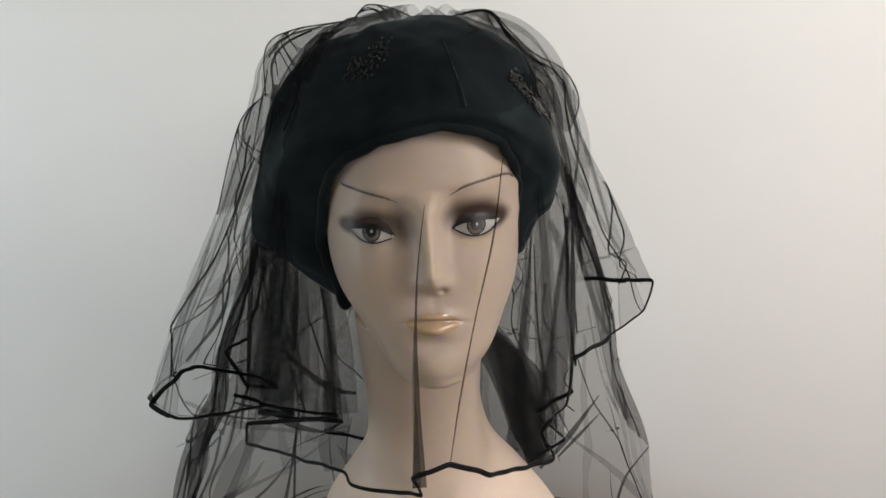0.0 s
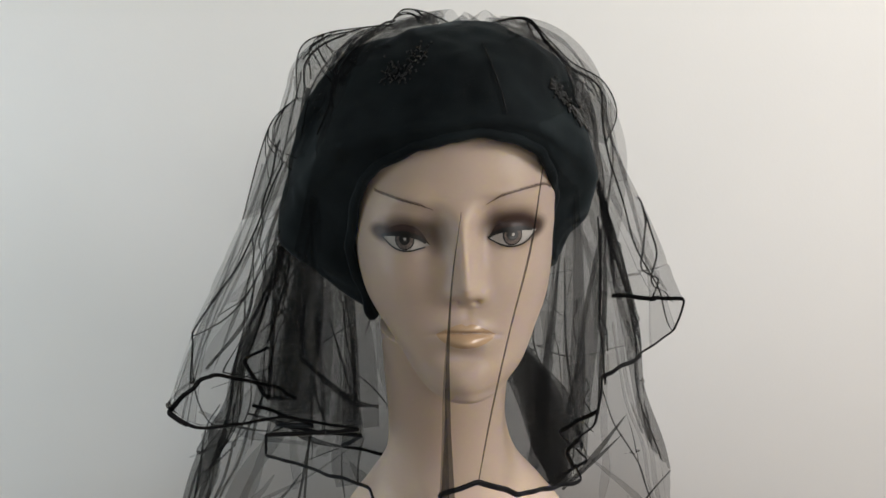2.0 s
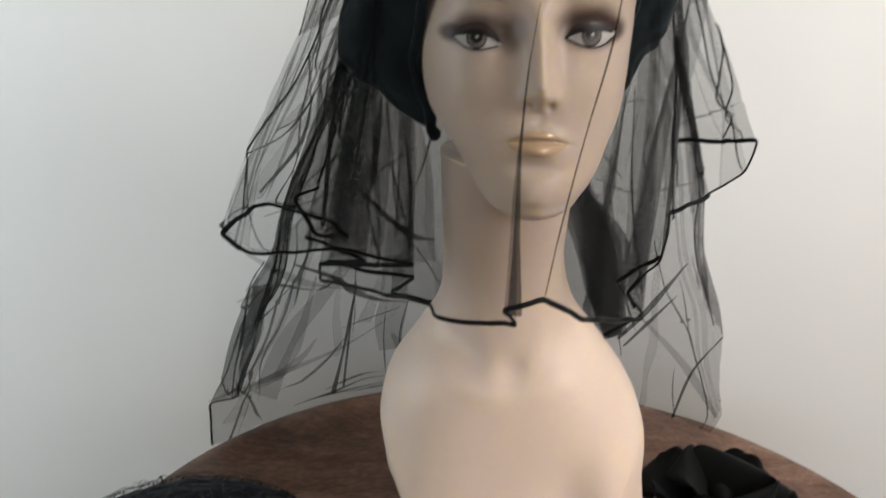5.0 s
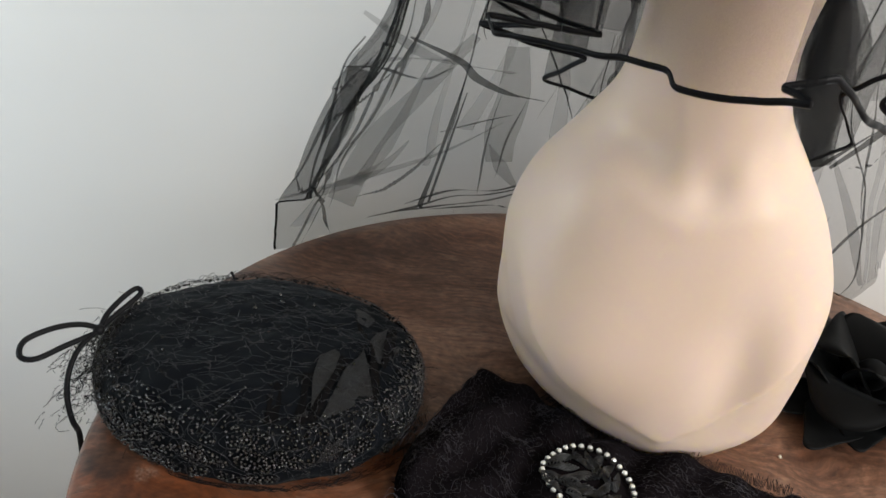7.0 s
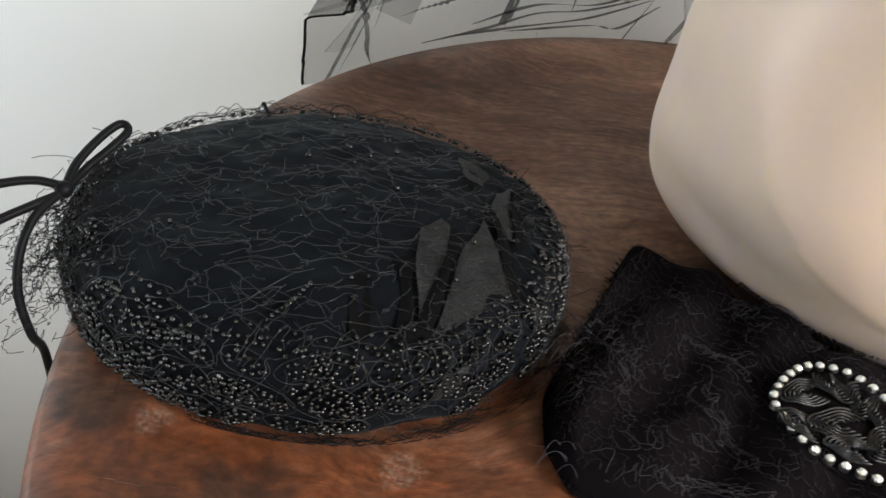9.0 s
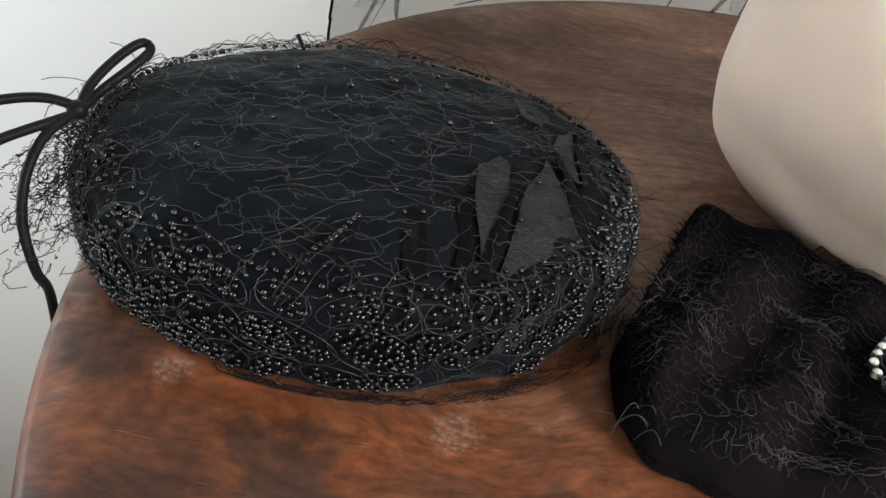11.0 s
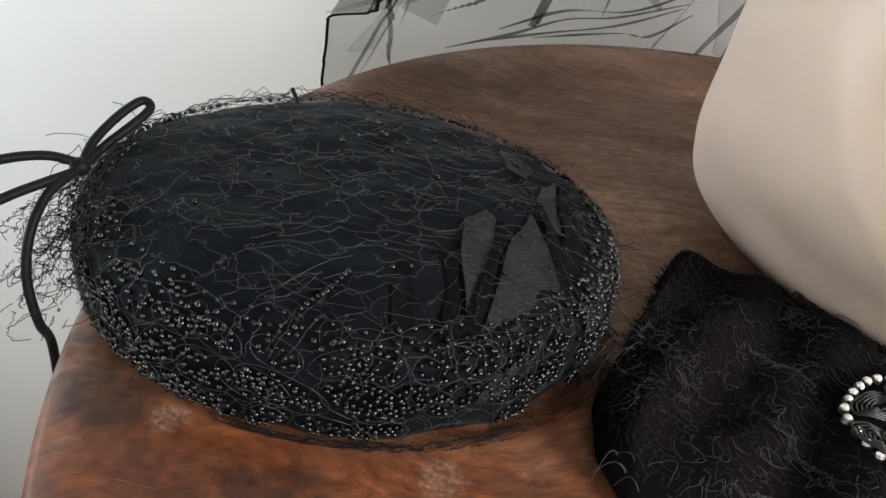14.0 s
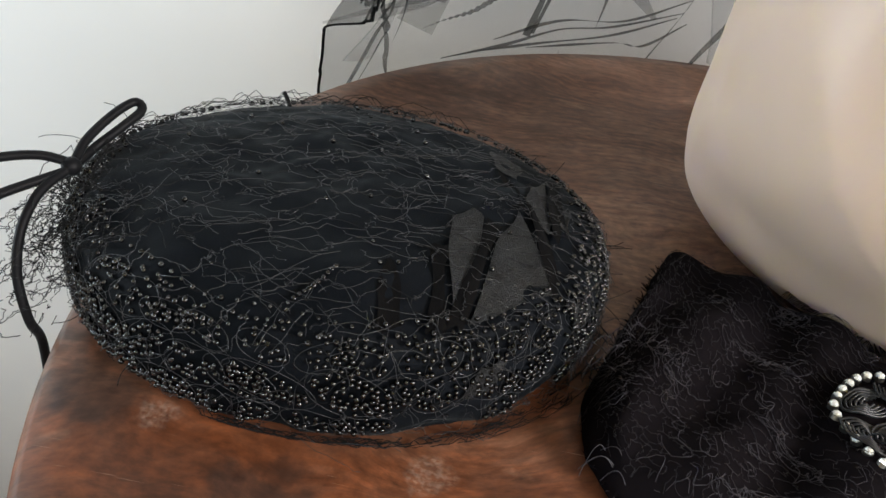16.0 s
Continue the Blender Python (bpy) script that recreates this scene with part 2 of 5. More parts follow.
def grid_mesh(name, points, material, parent=None, label="", wrap=False, uv=None):
    """A mesh from an array of rows x columns x 3; wrap closes it along the columns."""
    rows, cols = points.shape[:2]
    i = np.arange(rows * cols).reshape(rows, cols)
    if wrap:
        i = np.concatenate([i, i[:, :1]], 1)
    quads = np.stack([i[:-1, :-1], i[:-1, 1:], i[1:, 1:], i[1:, :-1]], -1).reshape(-1, 4)
    mesh = bpy.data.meshes.new(name)
    mesh.from_pydata(points.reshape(-1, 3).tolist(), [], quads.tolist())
    if uv is not None:
        layer = mesh.uv_layers.new(name="UVMap")
        layer.data.foreach_set("uv", uv.reshape(-1, 2)[quads.ravel()].ravel())
    mesh.polygons.foreach_set("use_smooth", [True] * len(mesh.polygons))
    mesh.materials.append(material)
    ob = new(name, mesh)
    ob.parent = parent
    return tagged(ob, label) if label else ob


def spline(points, n, closed=False):
    """n points along a smooth curve through the given ones, evenly by length."""
    p = np.array(points, float)
    k = len(p)
    q = np.vstack([p[-1], p, p[0], p[1]]) if closed else np.vstack([2 * p[0] - p[1], p, 2 * p[-1] - p[-2]])
    out = []
    for s in range(k if closed else k - 1):
        a, b, c, d = q[s:s + 4]
        t = np.linspace(0, 1, 40, endpoint=False)[:, None]
        out.append(0.5 * (2 * b + (c - a) * t + (2 * a - 5 * b + 4 * c - d) * t ** 2 + (3 * b - a - 3 * c + d) * t ** 3))
    out = np.vstack(out + [p[:1] if closed else p[-1:]])
    far = np.r_[0, np.cumsum(np.linalg.norm(np.diff(out, axis=0), axis=1))]
    at = np.linspace(0, far[-1], n + 1)[:-1] if closed else np.linspace(0, far[-1], n)
    return np.stack([np.interp(at, far, out[:, c]) for c in range(out.shape[1])], 1)


def tube_points(path, radius, sides=8, flat=1.0, closed=False):
    """Rings round a path: rows along it, columns round it."""
    p = np.array(path, float)
    tan = np.roll(p, -1, 0) - np.roll(p, 1, 0) if closed else np.gradient(p, axis=0)
    tan /= np.maximum(np.linalg.norm(tan, axis=1, keepdims=True), 1e-9)
    up = np.zeros_like(p)
    ref = np.array([0.13, 0.21, 0.97])
    for n, t in enumerate(tan):
        ref = ref - (ref @ t) * t
        ref /= max(np.linalg.norm(ref), 1e-9)
        up[n] = ref
    side = np.cross(tan, up)
    a = np.linspace(0, 2 * np.pi, sides, endpoint=False)
    r = np.broadcast_to(np.asarray(radius, float), (len(p),))[:, None, None]
    ring = p[:, None] + r * (np.cos(a)[None, :, None] * up[:, None] + flat * np.sin(a)[None, :, None] * side[:, None])
    return np.concatenate([ring, ring[:1]], 0) if closed else ring


def tube(name, path, radius, material, parent=None, label="", sides=8, flat=1.0, closed=False):
    return grid_mesh(name, tube_points(path, radius, sides, flat, closed), material, parent, label, wrap=True)


def box(bm, lo, hi):
    v = bmesh.ops.create_cube(bm, size=1)["verts"]
    for w in v:
        w.co = [a + (b - a) * (c + 0.5) for a, b, c in zip(lo, hi, w.co)]
    return v


def lathe(bm, profile, sides=48, centre=(0, 0)):
    """A turned solid from (radius, z) pairs."""
    rings = []
    for r, z in profile:
        if r < 1e-6:
            rings.append([bm.verts.new((*centre, z))])
        else:
            rings.append([bm.verts.new((centre[0] + r * math.cos(2 * math.pi * k / sides), centre[1] + r * math.sin(2 * math.pi * k / sides), z)) for k in range(sides)])
    for a, b in zip(rings, rings[1:]):
        for k in range(sides):
            f = [a[k % len(a)], a[(k + 1) % len(a)], b[(k + 1) % len(b)], b[k % len(b)]]
            f = list(dict.fromkeys(f))
            if len(f) > 2:
                bm.faces.new(f)


def thing(name, label, category, place=(0, 0, 0), group="", kind=""):
    ob = new(name)
    ob.location = place
    return tagged(ob, label, category, group, kind)


def smooth(a, b, x):
    t = np.clip((x - a) / (b - a), 0, 1)
    return t * t * (3 - 2 * t)


# ---- the room ----
TOP = 0.75                       # height of the table top
GROUND = -0.30                   # the table is as high as a bar table
ROOM = (-2.2, 2.7, -4.0, 1.03, 3.3)


def room():
    x0, x1, y0, y1, h = ROOM
    w = 0.12
    bm = bmesh.new()
    box(bm, (x0 - w, y1, GROUND), (x1 + w, y1 + w, h))
    tagged(part("wall_north", bm, WALL), "plain off-white painted wall behind the table", "wall", kind="structure")
    # unseen walls and ceiling added round the room; their openings hold the lamps
    bm = bmesh.new()
    for lo, hi in (((x0 - w, y0 - w, GROUND), (-1.65, y0, h)), ((2.45, y0 - w, GROUND), (x1 + w, y0, h)), ((-1.65, y0 - w, GROUND), (2.45, y0, 0.95)), ((-1.65, y0 - w, 3.10), (2.45, y0, h))):
        box(bm, lo, hi)
    tagged(part("wall_south", bm, BOUNCE_OCHRE), "unseen ochre wall with a wide opening for fill lamps", "wall", kind="structure")
    for name, x, near, far in (("wall_east", x1, -1.8, -0.2), ("wall_west", x0 - w, -0.4, 0.85)):
        # an opening for the lamp; the west one is added for its fill
        bm = bmesh.new()
        for lo, hi in (((x, y0, GROUND), (x + w, near, h)), ((x, far, GROUND), (x + w, y1, h)), ((x, near, GROUND), (x + w, far, 0.5)), ((x, near, 2.9), (x + w, far, h))):
            box(bm, lo, hi)
        tagged(part(name, bm, BOUNCE_OCHRE), "unseen ochre wall with an opening for a lamp", "wall", kind="structure")
    bm = bmesh.new()
    box(bm, (x0 - w, y0 - w, GROUND - 0.1), (x1 + w, y1 + w, GROUND))
    tagged(part("floor", bm, FLOOR), "plain warm brown floor under the table", "floor", kind="structure")
    bm = bmesh.new()
    box(bm, (x0 - w, y0 - w, h), (x1 + w, y1 + w, h + 0.1))
    tagged(part("ceiling", bm, BOUNCE_OCHRE), "unseen plain ochre ceiling", "ceiling", kind="structure")


FLOOR, _t, _p = shader("floor_boards", (0.22, 0.15, 0.10), 0.5)
_t.links.new(ramp(_t, noise_tex(_t, 4.0, 6.0, (1, 8, 1)), [(0.3, (0.15, 0.10, 0.065)), (0.7, (0.27, 0.19, 0.13))]), _p.inputs["Base Color"])
room()


# ---- the table ----
TABLE = (0.0455, 0.557, 0.4146)   # centre and radius


def round_table():
    cx, cy, r = TABLE
    ob = thing("round_table", "round dark-stained wooden table with a worn scuffed top", "table", (cx, cy, GROUND))
    t = TOP - GROUND
    bm = bmesh.new()
    lathe(bm, [(0, t), (r * 0.3, t), (r * 0.7, t), (r - 0.02, t), (r - 0.004, t - 0.0015), (r, t - 0.006), (r, t - 0.024), (r - 0.005, t - 0.03), (0, t - 0.03)], 200)
    part("tabletop", bm, WOOD, ob)
    bm = bmesh.new()
    lathe(bm, [(0, t - 0.03), (0.10, t - 0.03), (0.10, t - 0.05), (0.035, t - 0.09), (0.03, 0.5), (0.045, 0.25), (0.05, 0.08), (0.18, 0.03), (0.2, 0), (0, 0)], 32)
    part("pedestal", bm, WOOD, ob)


round_table()


# ---- the mannequin bust ----
def glide(z, table, column):
    """A column of a table over its first one, smoothly between the rows."""
    t = np.array(table)
    a, v = t[:, 0], t[:, column]
    slope = np.gradient(v, a)
    z = np.clip(z, a[0], a[-1])
    n = np.clip(np.searchsorted(a, z) - 1, 0, len(a) - 2)
    h = a[n + 1] - a[n]
    s = (z - a[n]) / h
    return (2 * s ** 3 - 3 * s ** 2 + 1) * v[n] + (s ** 3 - 2 * s ** 2 + s) * h * slope[n] + (3 * s ** 2 - 2 * s ** 3) * v[n + 1] + (s ** 3 - s ** 2) * h * slope[n + 1]


#  z, centre x, centre y, half width, front depth, back depth, squareness of the front
BUST = [
    (0.750, 0.043, 0.690, 0.110, 0.124, 0.060, 1.62), (0.770, 0.034, 0.686, 0.119, 0.135, 0.063, 1.92), (0.800, 0.025, 0.676, 0.122, 0.137, 0.066, 2.2),
    (0.850, 0.017, 0.660, 0.119, 0.136, 0.070, 2.6), (0.905, 0.012, 0.640, 0.116, 0.120, 0.068, 2.6),
    (0.950, 0.007, 0.620, 0.100, 0.098, 0.062, 2.4), (0.990, 0.004, 0.605, 0.075, 0.078, 0.056, 2.1),
    (1.020, 0.000, 0.592, 0.056, 0.062, 0.052, 2.0), (1.060, -0.005, 0.575, 0.047, 0.052, 0.048, 2.0),
    (1.100, -0.007, 0.560, 0.047, 0.052, 0.048, 2.0), (1.150, -0.007, 0.545, 0.050, 0.062, 0.056, 2.0),
]
HEAD = [
    (1.121, 0.006, 0.530, 0.016, 0.060, 0.01, 2.0), (1.127, 0.006, 0.530, 0.029, 0.080, 0.015, 2.1), (1.138, 0.005, 0.530, 0.040, 0.088, 0.02, 2.1),
    (1.150, 0.005, 0.530, 0.048, 0.090, 0.03, 2.1), (1.165, 0.002, 0.530, 0.056, 0.090, 0.05, 2.1),
    (1.180, -0.001, 0.530, 0.063, 0.089, 0.07, 2.15), (1.200, -0.003, 0.530, 0.067, 0.089, 0.085, 2.2), (1.220, -0.004, 0.530, 0.069, 0.090, 0.090, 2.2),
    (1.245, -0.003, 0.530, 0.069, 0.090, 0.093, 2.25),
    (1.270, 0.0, 0.530, 0.068, 0.087, 0.095, 2.25), (1.300, 0.0, 0.532, 0.064, 0.078, 0.090, 2.1), (1.325, 0.0, 0.535, 0.050, 0.058, 0.072, 2.0), (1.343, 0.0, 0.538, 0.02, 0.024, 0.03, 2.0),
]
EYES = ((-0.0335, 1.2345), (0.0325, 1.2390))


def bell(x, z, x0, z0, sx, sz):
    return np.exp(-((x - x0) / sx) ** 2 - ((z - z0) / sz) ** 2)


def face_relief(x, z):
    """How far the features stand out of the plain head."""
    mid = 0.0015 + (1.250 - z) * 0.09
    rise = np.interp(z, [1.1940, 1.1990, 1.2055, 1.2105, 1.233, 1.250, 1.262], [0, 0.0065, 0.0155, 0.0180, 0.0125, 0.0075, 0.001])
    wide = np.interp(z, [1.198, 1.208, 1.225, 1.245, 1.262], [0.0090, 0.0080, 0.0066, 0.0072, 0.015])
    out = rise * np.exp(-np.abs((x - mid) / wide) ** 2.0)
    for side in (-1, 1):
        out = out + 0.0032 * bell(x, z, 0.0055 + side * 0.0095, 1.2040, 0.0038, 0.0048) - 0.0050 * bell(x, z, 0.0055 + side * 0.0058, 1.1985, 0.0026, 0.0022)
    for (ex, ez), side in zip(EYES, (-1, 1)):
        out = out - 0.0055 * bell(x, z, ex * 0.92, ez + 0.006, 0.016, 0.0095) + 0.0040 * bell(x, z, ex, ez, 0.0125, 0.0075)
        out = out - 0.0075 * bell(x, z, ex - side * 0.0165, ez + 0.003, 0.0085, 0.0150)
        out = out + 0.0030 * bell(x, z, ex, ez + 0.027, 0.022, 0.0080)
        out = out + 0.0030 * bell(x, z, side * 0.040, 1.208, 0.018, 0.016)
    out = out + 0.0052 * bell(x, z + 7.0 * (x - 0.0055) ** 2, 0.0055, 1.1818, 0.0130, 0.0040) + 0.0064 * bell(x, z, 0.0058, 1.1728, 0.0115, 0.0046)
    out = out - 0.0032 * bell(x, z + 7.0 * (x - 0.0055) ** 2, 0.0055, 1.1783, 0.0170, 0.0013) - 0.0010 * bell(x, z, 0.006, 1.190, 0.003, 0.006)
    out = out - 0.0030 * bell(x, z, 0.0058, 1.1610, 0.0150, 0.0050) + 0.0040 * bell(x, z, 0.006, 1.1450, 0.0150, 0.0110)
    return out


def chest_relief(x, z):
    """A shell with a keel that ends in a pointed rim above the base."""
    rim = np.interp(x, [-0.110, -0.091, -0.076, -0.049, -0.013, 0.030, 0.057, 0.085, 0.102, 0.130], [0.950, 0.888, 0.853, 0.825, 0.804, 0.784, 0.808, 0.845, 0.873, 0.930])
    edge = np.sqrt((z - rim) ** 2 + 0.010 ** 2)
    past = np.logaddexp(0, (rim - z) / 0.008) * 0.008
    low = smooth(0.945, 0.845, z)
    out = low * (0.0085 + 0.0080 * smooth(-0.005, -0.06, x) + 0.0030 * smooth(0.05, 0.09, x)) * np.exp(-edge / np.where(z > rim, 0.050, 0.020)) - 0.0130 * bell(x, z, 0.062, 0.858, 0.026, 0.050) - 0.0120 * bell(x, z, -0.040, 0.995, 0.030, 0.022)
    out = out - 0.50 * np.minimum(past, 0.05) * smooth(0.01, -0.07, x) * smooth(0.76, 0.80, z) * low
    out = out + 0.0045 * bell(x, z, -0.035, 0.850, 0.045, 0.045)
    out = out - 0.0035 * bell(x, z, 0.008, 0.985, 0.012, 0.016)
    for side in (-1, 1):
        out = out + 0.0016 * bell(x, z - 0.25 * np.abs(x), 0.010 + side * 0.035, 0.960, 0.026, 0.010)
        out = out + 0.0018 * bell(x - side * (z - 0.99) * 0.3, z, 0.004 + side * 0.017, 1.015, 0.009, 0.035)
    return out


def face_y(x, z):
    """The depth of the face at a place in its front view."""
    cx, cy, w, f, b, e = [glide(z, HEAD, c) for c in range(1, 7)]
    return cy - f * np.maximum(1 - np.abs((x - cx) / w) ** e, 0) ** (1 / e) - face_relief(x, z)


def loft(table, zs, angles, relief, shear):
    z = zs[:, None]
    cx, cy, w, f, b, e = [glide(z, table, c) for c in range(1, 7)]
    c, s = np.cos(angles)[None], np.sin(angles)[None]
    x = cx + w * np.sign(c) * np.abs(c) ** (2 / e)
    y = cy + np.where(s < 0, -f * np.abs(s) ** (2 / e), b * np.abs(s))
    z = np.broadcast_to(z, x.shape)
    y = y - relief(x, z) * smooth(0.0, 0.35, -s)
    z = z + shear * np.maximum(y - 0.475, 0) * smooth(1.21, 1.13, z)
    return np.stack([x, y, z], 2)


def band(bm, left, right, lift, slot):
    """A painted strip on the face between two lines of (x, z)."""
    a, b = np.array(left), np.array(right)
    k = max(2, int(np.abs(a - b).sum(1).max() / 0.0009) + 1)
    rows = []
    for p, q in zip(a, b):
        g = [p + (q - p) * n / (k - 1) for n in range(k)]
        rows.append([bm.verts.new((v[0], float(face_y(v[0], v[1])) - lift, v[1])) for v in g])
    for r, s in zip(rows, rows[1:]):
        for n in range(k - 1):
            face = bm.faces.new((r[n], r[n + 1], s[n + 1], s[n]))
            face.material_index, face.smooth = slot, True


def stroke(bm, points, widths, lift, slot, n=24):
    p = spline(points, n)
    d = np.gradient(p, axis=0)
    d /= np.maximum(np.linalg.norm(d, axis=1, keepdims=True), 1e-9)
    off = np.stack([-d[:, 1], d[:, 0]], 1) * np.interp(np.linspace(0, 1, n), np.linspace(0, 1, len(widths)), widths)[:, None] / 2
    band(bm, p - off, p + off, lift, slot)


def disc(bm, centre, radius, lift, slot, lid=None, n=28, inner=0.0):
    """A painted round patch, cut off by the lids."""
    cx, cz = centre
    a = np.linspace(0, 2 * np.pi, n)
    def put(r):
        p = np.stack([cx + r * np.cos(a), cz + r * np.sin(a)], 1)
        if lid:
            p[:, 1] = np.clip(p[:, 1], np.interp(p[:, 0], *lid[1]), np.interp(p[:, 0], *lid[0]))
        return p
    band(bm, put(inner), put(radius), lift, slot)


def bust():
    front = np.linspace(-np.pi, 0, 230, endpoint=False)
    back = np.linspace(0, np.pi, 60, endpoint=False)
    a = np.concatenate([front, back])
    a0 = np.linspace(-np.pi, np.pi, 200, endpoint=False)
    bm = bmesh.new()
    for pts in (loft(BUST, np.linspace(0.75, 1.15, 150), a0, chest_relief, 0.0), loft(HEAD, np.linspace(1.121, 1.343, 210), a, face_relief, 0.50)):
        rows, cols = pts.shape[:2]
        v = [[bm.verts.new(p) for p in row] for row in pts.tolist()]
        for r in range(rows - 1):
            for c in range(cols):
                bm.faces.new((v[r][c], v[r][(c + 1) % cols], v[r + 1][(c + 1) % cols], v[r + 1][c]))
        bm.faces.new(v[0][::-1])
        bm.faces.new(v[-1])
    # paint of the eyes: white, iris, pupil, lines
    for (ex, ez), side in zip(EYES, (-1, 1)):
        k = 1 if side > 0 else -1
        first, last = (-0.0155, -0.0008 - 0.0012 * k), (0.0152, -0.0008 + 0.0022 * k)
        up = [first, (-0.0095, 0.0022), (-0.001, 0.0037), (0.007, 0.0029 + 0.0008 * k), last]
        low = [first, (-0.008, -0.0050), (0.0, -0.0064), (0.008, -0.0048), last]
        lid_top = [first, (-0.0100, 0.0062), (-0.001, 0.0090), (0.0075, 0.0076 + 0.0010 * k), last]
        u, w, o = [spline([(ex + x, ez + z) for x, z in line], 34) for line in (up, low, lid_top)]
        lid = (u.T, w.T)
        band(bm, w, u, 0.0002, 1)
        band(bm, u, o, 0.0004, 6)
        disc(bm, (ex - 0.0005, ez + 0.0002), 0.0061, 0.0004, 3, lid)
        disc(bm, (ex - 0.0005, ez + 0.0002), 0.0053, 0.0006, 2, lid)
        disc(bm, (ex - 0.0005, ez + 0.0008), 0.0034, 0.0013, 3, lid)
        disc(bm, (ex - 0.0002, ez + 0.0010), 0.0009, 0.0018, 1)
        stroke(bm, u[::5], [0.0014, 0.0024, 0.0030, 0.0026, 0.0016], 0.0009, 3)
        stroke(bm, w[::5], [0.0008, 0.0011, 0.0010, 0.0009], 0.0009, 3)
        # brow: a soft strip of fine hairs
        line = [(0.0175, 0.0185), (0.0080, 0.0240), (-0.006, 0.0275), (-0.0185, 0.0285), (-0.0235, 0.0255)] if side > 0 else [(0.0165, 0.0200), (0.0080, 0.0226), (-0.004, 0.0246), (-0.014, 0.0260), (-0.0215, 0.0266)]
        pts = [(ex - side * x if side > 0 else ex + x, ez + z + (0.0 if side < 0 else 0.0015)) for x, z in line]
        stroke(bm, pts, [0.0003, 0.0008, 0.0012, 0.0013, 0.0010], 0.0003, 4)
        p = spline(pts, 26)
        for n in range(2, 24):
            d = p[min(n + 3, 25)] - p[n]
            stroke(bm, [p[n] + (0, -0.0008 + 0.0003 * (n % 3)), p[n] + d * 0.7 + (0, 0.0006 + 0.0004 * (n % 2)), p[n] + d * 1.3 + (0, 0.0011)], [0.0002, 0.00035, 0.0002], 0.0005, 4, 5)
    # paint of the lips
    x = np.linspace(-0.0128, 0.0240, 44)
    c = (x - 0.0056) / 0.0184
    middle = 1.1785 - 0.0024 * c ** 2
    top = middle + np.interp(np.abs(c), [0, 0.16, 0.35, 0.7, 1], [0.0050, 0.0062, 0.0056, 0.0030, 0.0002])
    low = middle - 0.0094 * np.maximum(1 - np.abs(c) ** 2.1, 0) ** 0.75
    band(bm, np.stack([x, low], 1), np.stack([x, top], 1), 0.0002, 5)
    ob = part("mannequin_bust", bm, [SKIN, EYE_WHITE, IRIS, LINER, BROW, LIPS, LID])
    tagged(ob, "beige glossy plastic mannequin bust with painted face", "mannequin")


def plain(name, base, rough, grain=60.0, depth=0.15):
    m, t, p = shader(name, base, rough)
    lo, hi = [tuple(c * k for c in base) for k in (1 - depth, 1 + depth)]
    t.links.new(ramp(t, noise_tex(t, grain), [(0.3, lo), (0.7, hi)]), p.inputs["Base Color"])
    return m


EYE_WHITE, IRIS = plain("eye_white_paint", (0.46, 0.43, 0.40), 0.6), plain("iris_paint", (0.150, 0.122, 0.108), 0.5, 900, 0.5)
LID = plain("lid_paint", (0.052, 0.034, 0.030), 0.32, 90, 0.2)
EYE_WHITE.node_tree.nodes["Principled BSDF"].inputs["Specular IOR Level"].default_value = 0.1
IRIS.node_tree.nodes["Principled BSDF"].inputs["Specular IOR Level"].default_value = 0.1
LID.node_tree.nodes["Principled BSDF"].inputs["Specular IOR Level"].default_value = 0.15
LINER, BROW, LIPS = plain("liner_paint", (0.004, 0.0035, 0.0035), 0.5), plain("brow_paint", (0.13, 0.085, 0.065), 0.5), plain("lip_paint", (0.55, 0.375, 0.235), 0.14, 120, 0.08)
bust()


# ---- the hat on the bust ----
#  from the front round by the left, the back and the right
HAT_RIM = [(0.005, 0.442, 1.3015), (-0.020, 0.445, 1.2955), (-0.041, 0.453, 1.284), (-0.059, 0.469, 1.267), (-0.070, 0.487, 1.240), (-0.073, 0.499, 1.210), (-0.067, 0.505, 1.180), (-0.059, 0.511, 1.162),
           (-0.062, 0.570, 1.175), (0.000, 0.625, 1.180), (0.055, 0.585, 1.188), (0.064, 0.525, 1.205), (0.060, 0.500, 1.228), (0.061, 0.484, 1.262), (0.047, 0.459, 1.288), (0.027, 0.447, 1.298)]
HAT_WIDE = [(0.005, 0.437, 1.314), (-0.026, 0.441, 1.308), (-0.055, 0.452, 1.300), (-0.084, 0.470, 1.288), (-0.106, 0.490, 1.262), (-0.122, 0.510, 1.238), (-0.128, 0.530, 1.218), (-0.122, 0.560, 1.208),
            (-0.112, 0.600, 1.220), (0.000, 0.665, 1.235), (0.085, 0.600, 1.235), (0.090, 0.540, 1.242), (0.089, 0.505, 1.265), (0.080, 0.480, 1.290), (0.053, 0.454, 1.307), (0.030, 0.443, 1.313)]
HAT_HIGH = [(0.004, 0.468, 1.348), (-0.025, 0.474, 1.348), (-0.050, 0.486, 1.343), (-0.074, 0.503, 1.338), (-0.094, 0.520, 1.328), (-0.102, 0.530, 1.322), (-0.106, 0.545, 1.318), (-0.103, 0.570, 1.316),
            (-0.090, 0.600, 1.318), (0.000, 0.630, 1.328), (0.065, 0.595, 1.326), (0.076, 0.550, 1.322), (0.071, 0.520, 1.328), (0.060, 0.502, 1.338), (0.045, 0.485, 1.344), (0.026, 0.474, 1.348)]


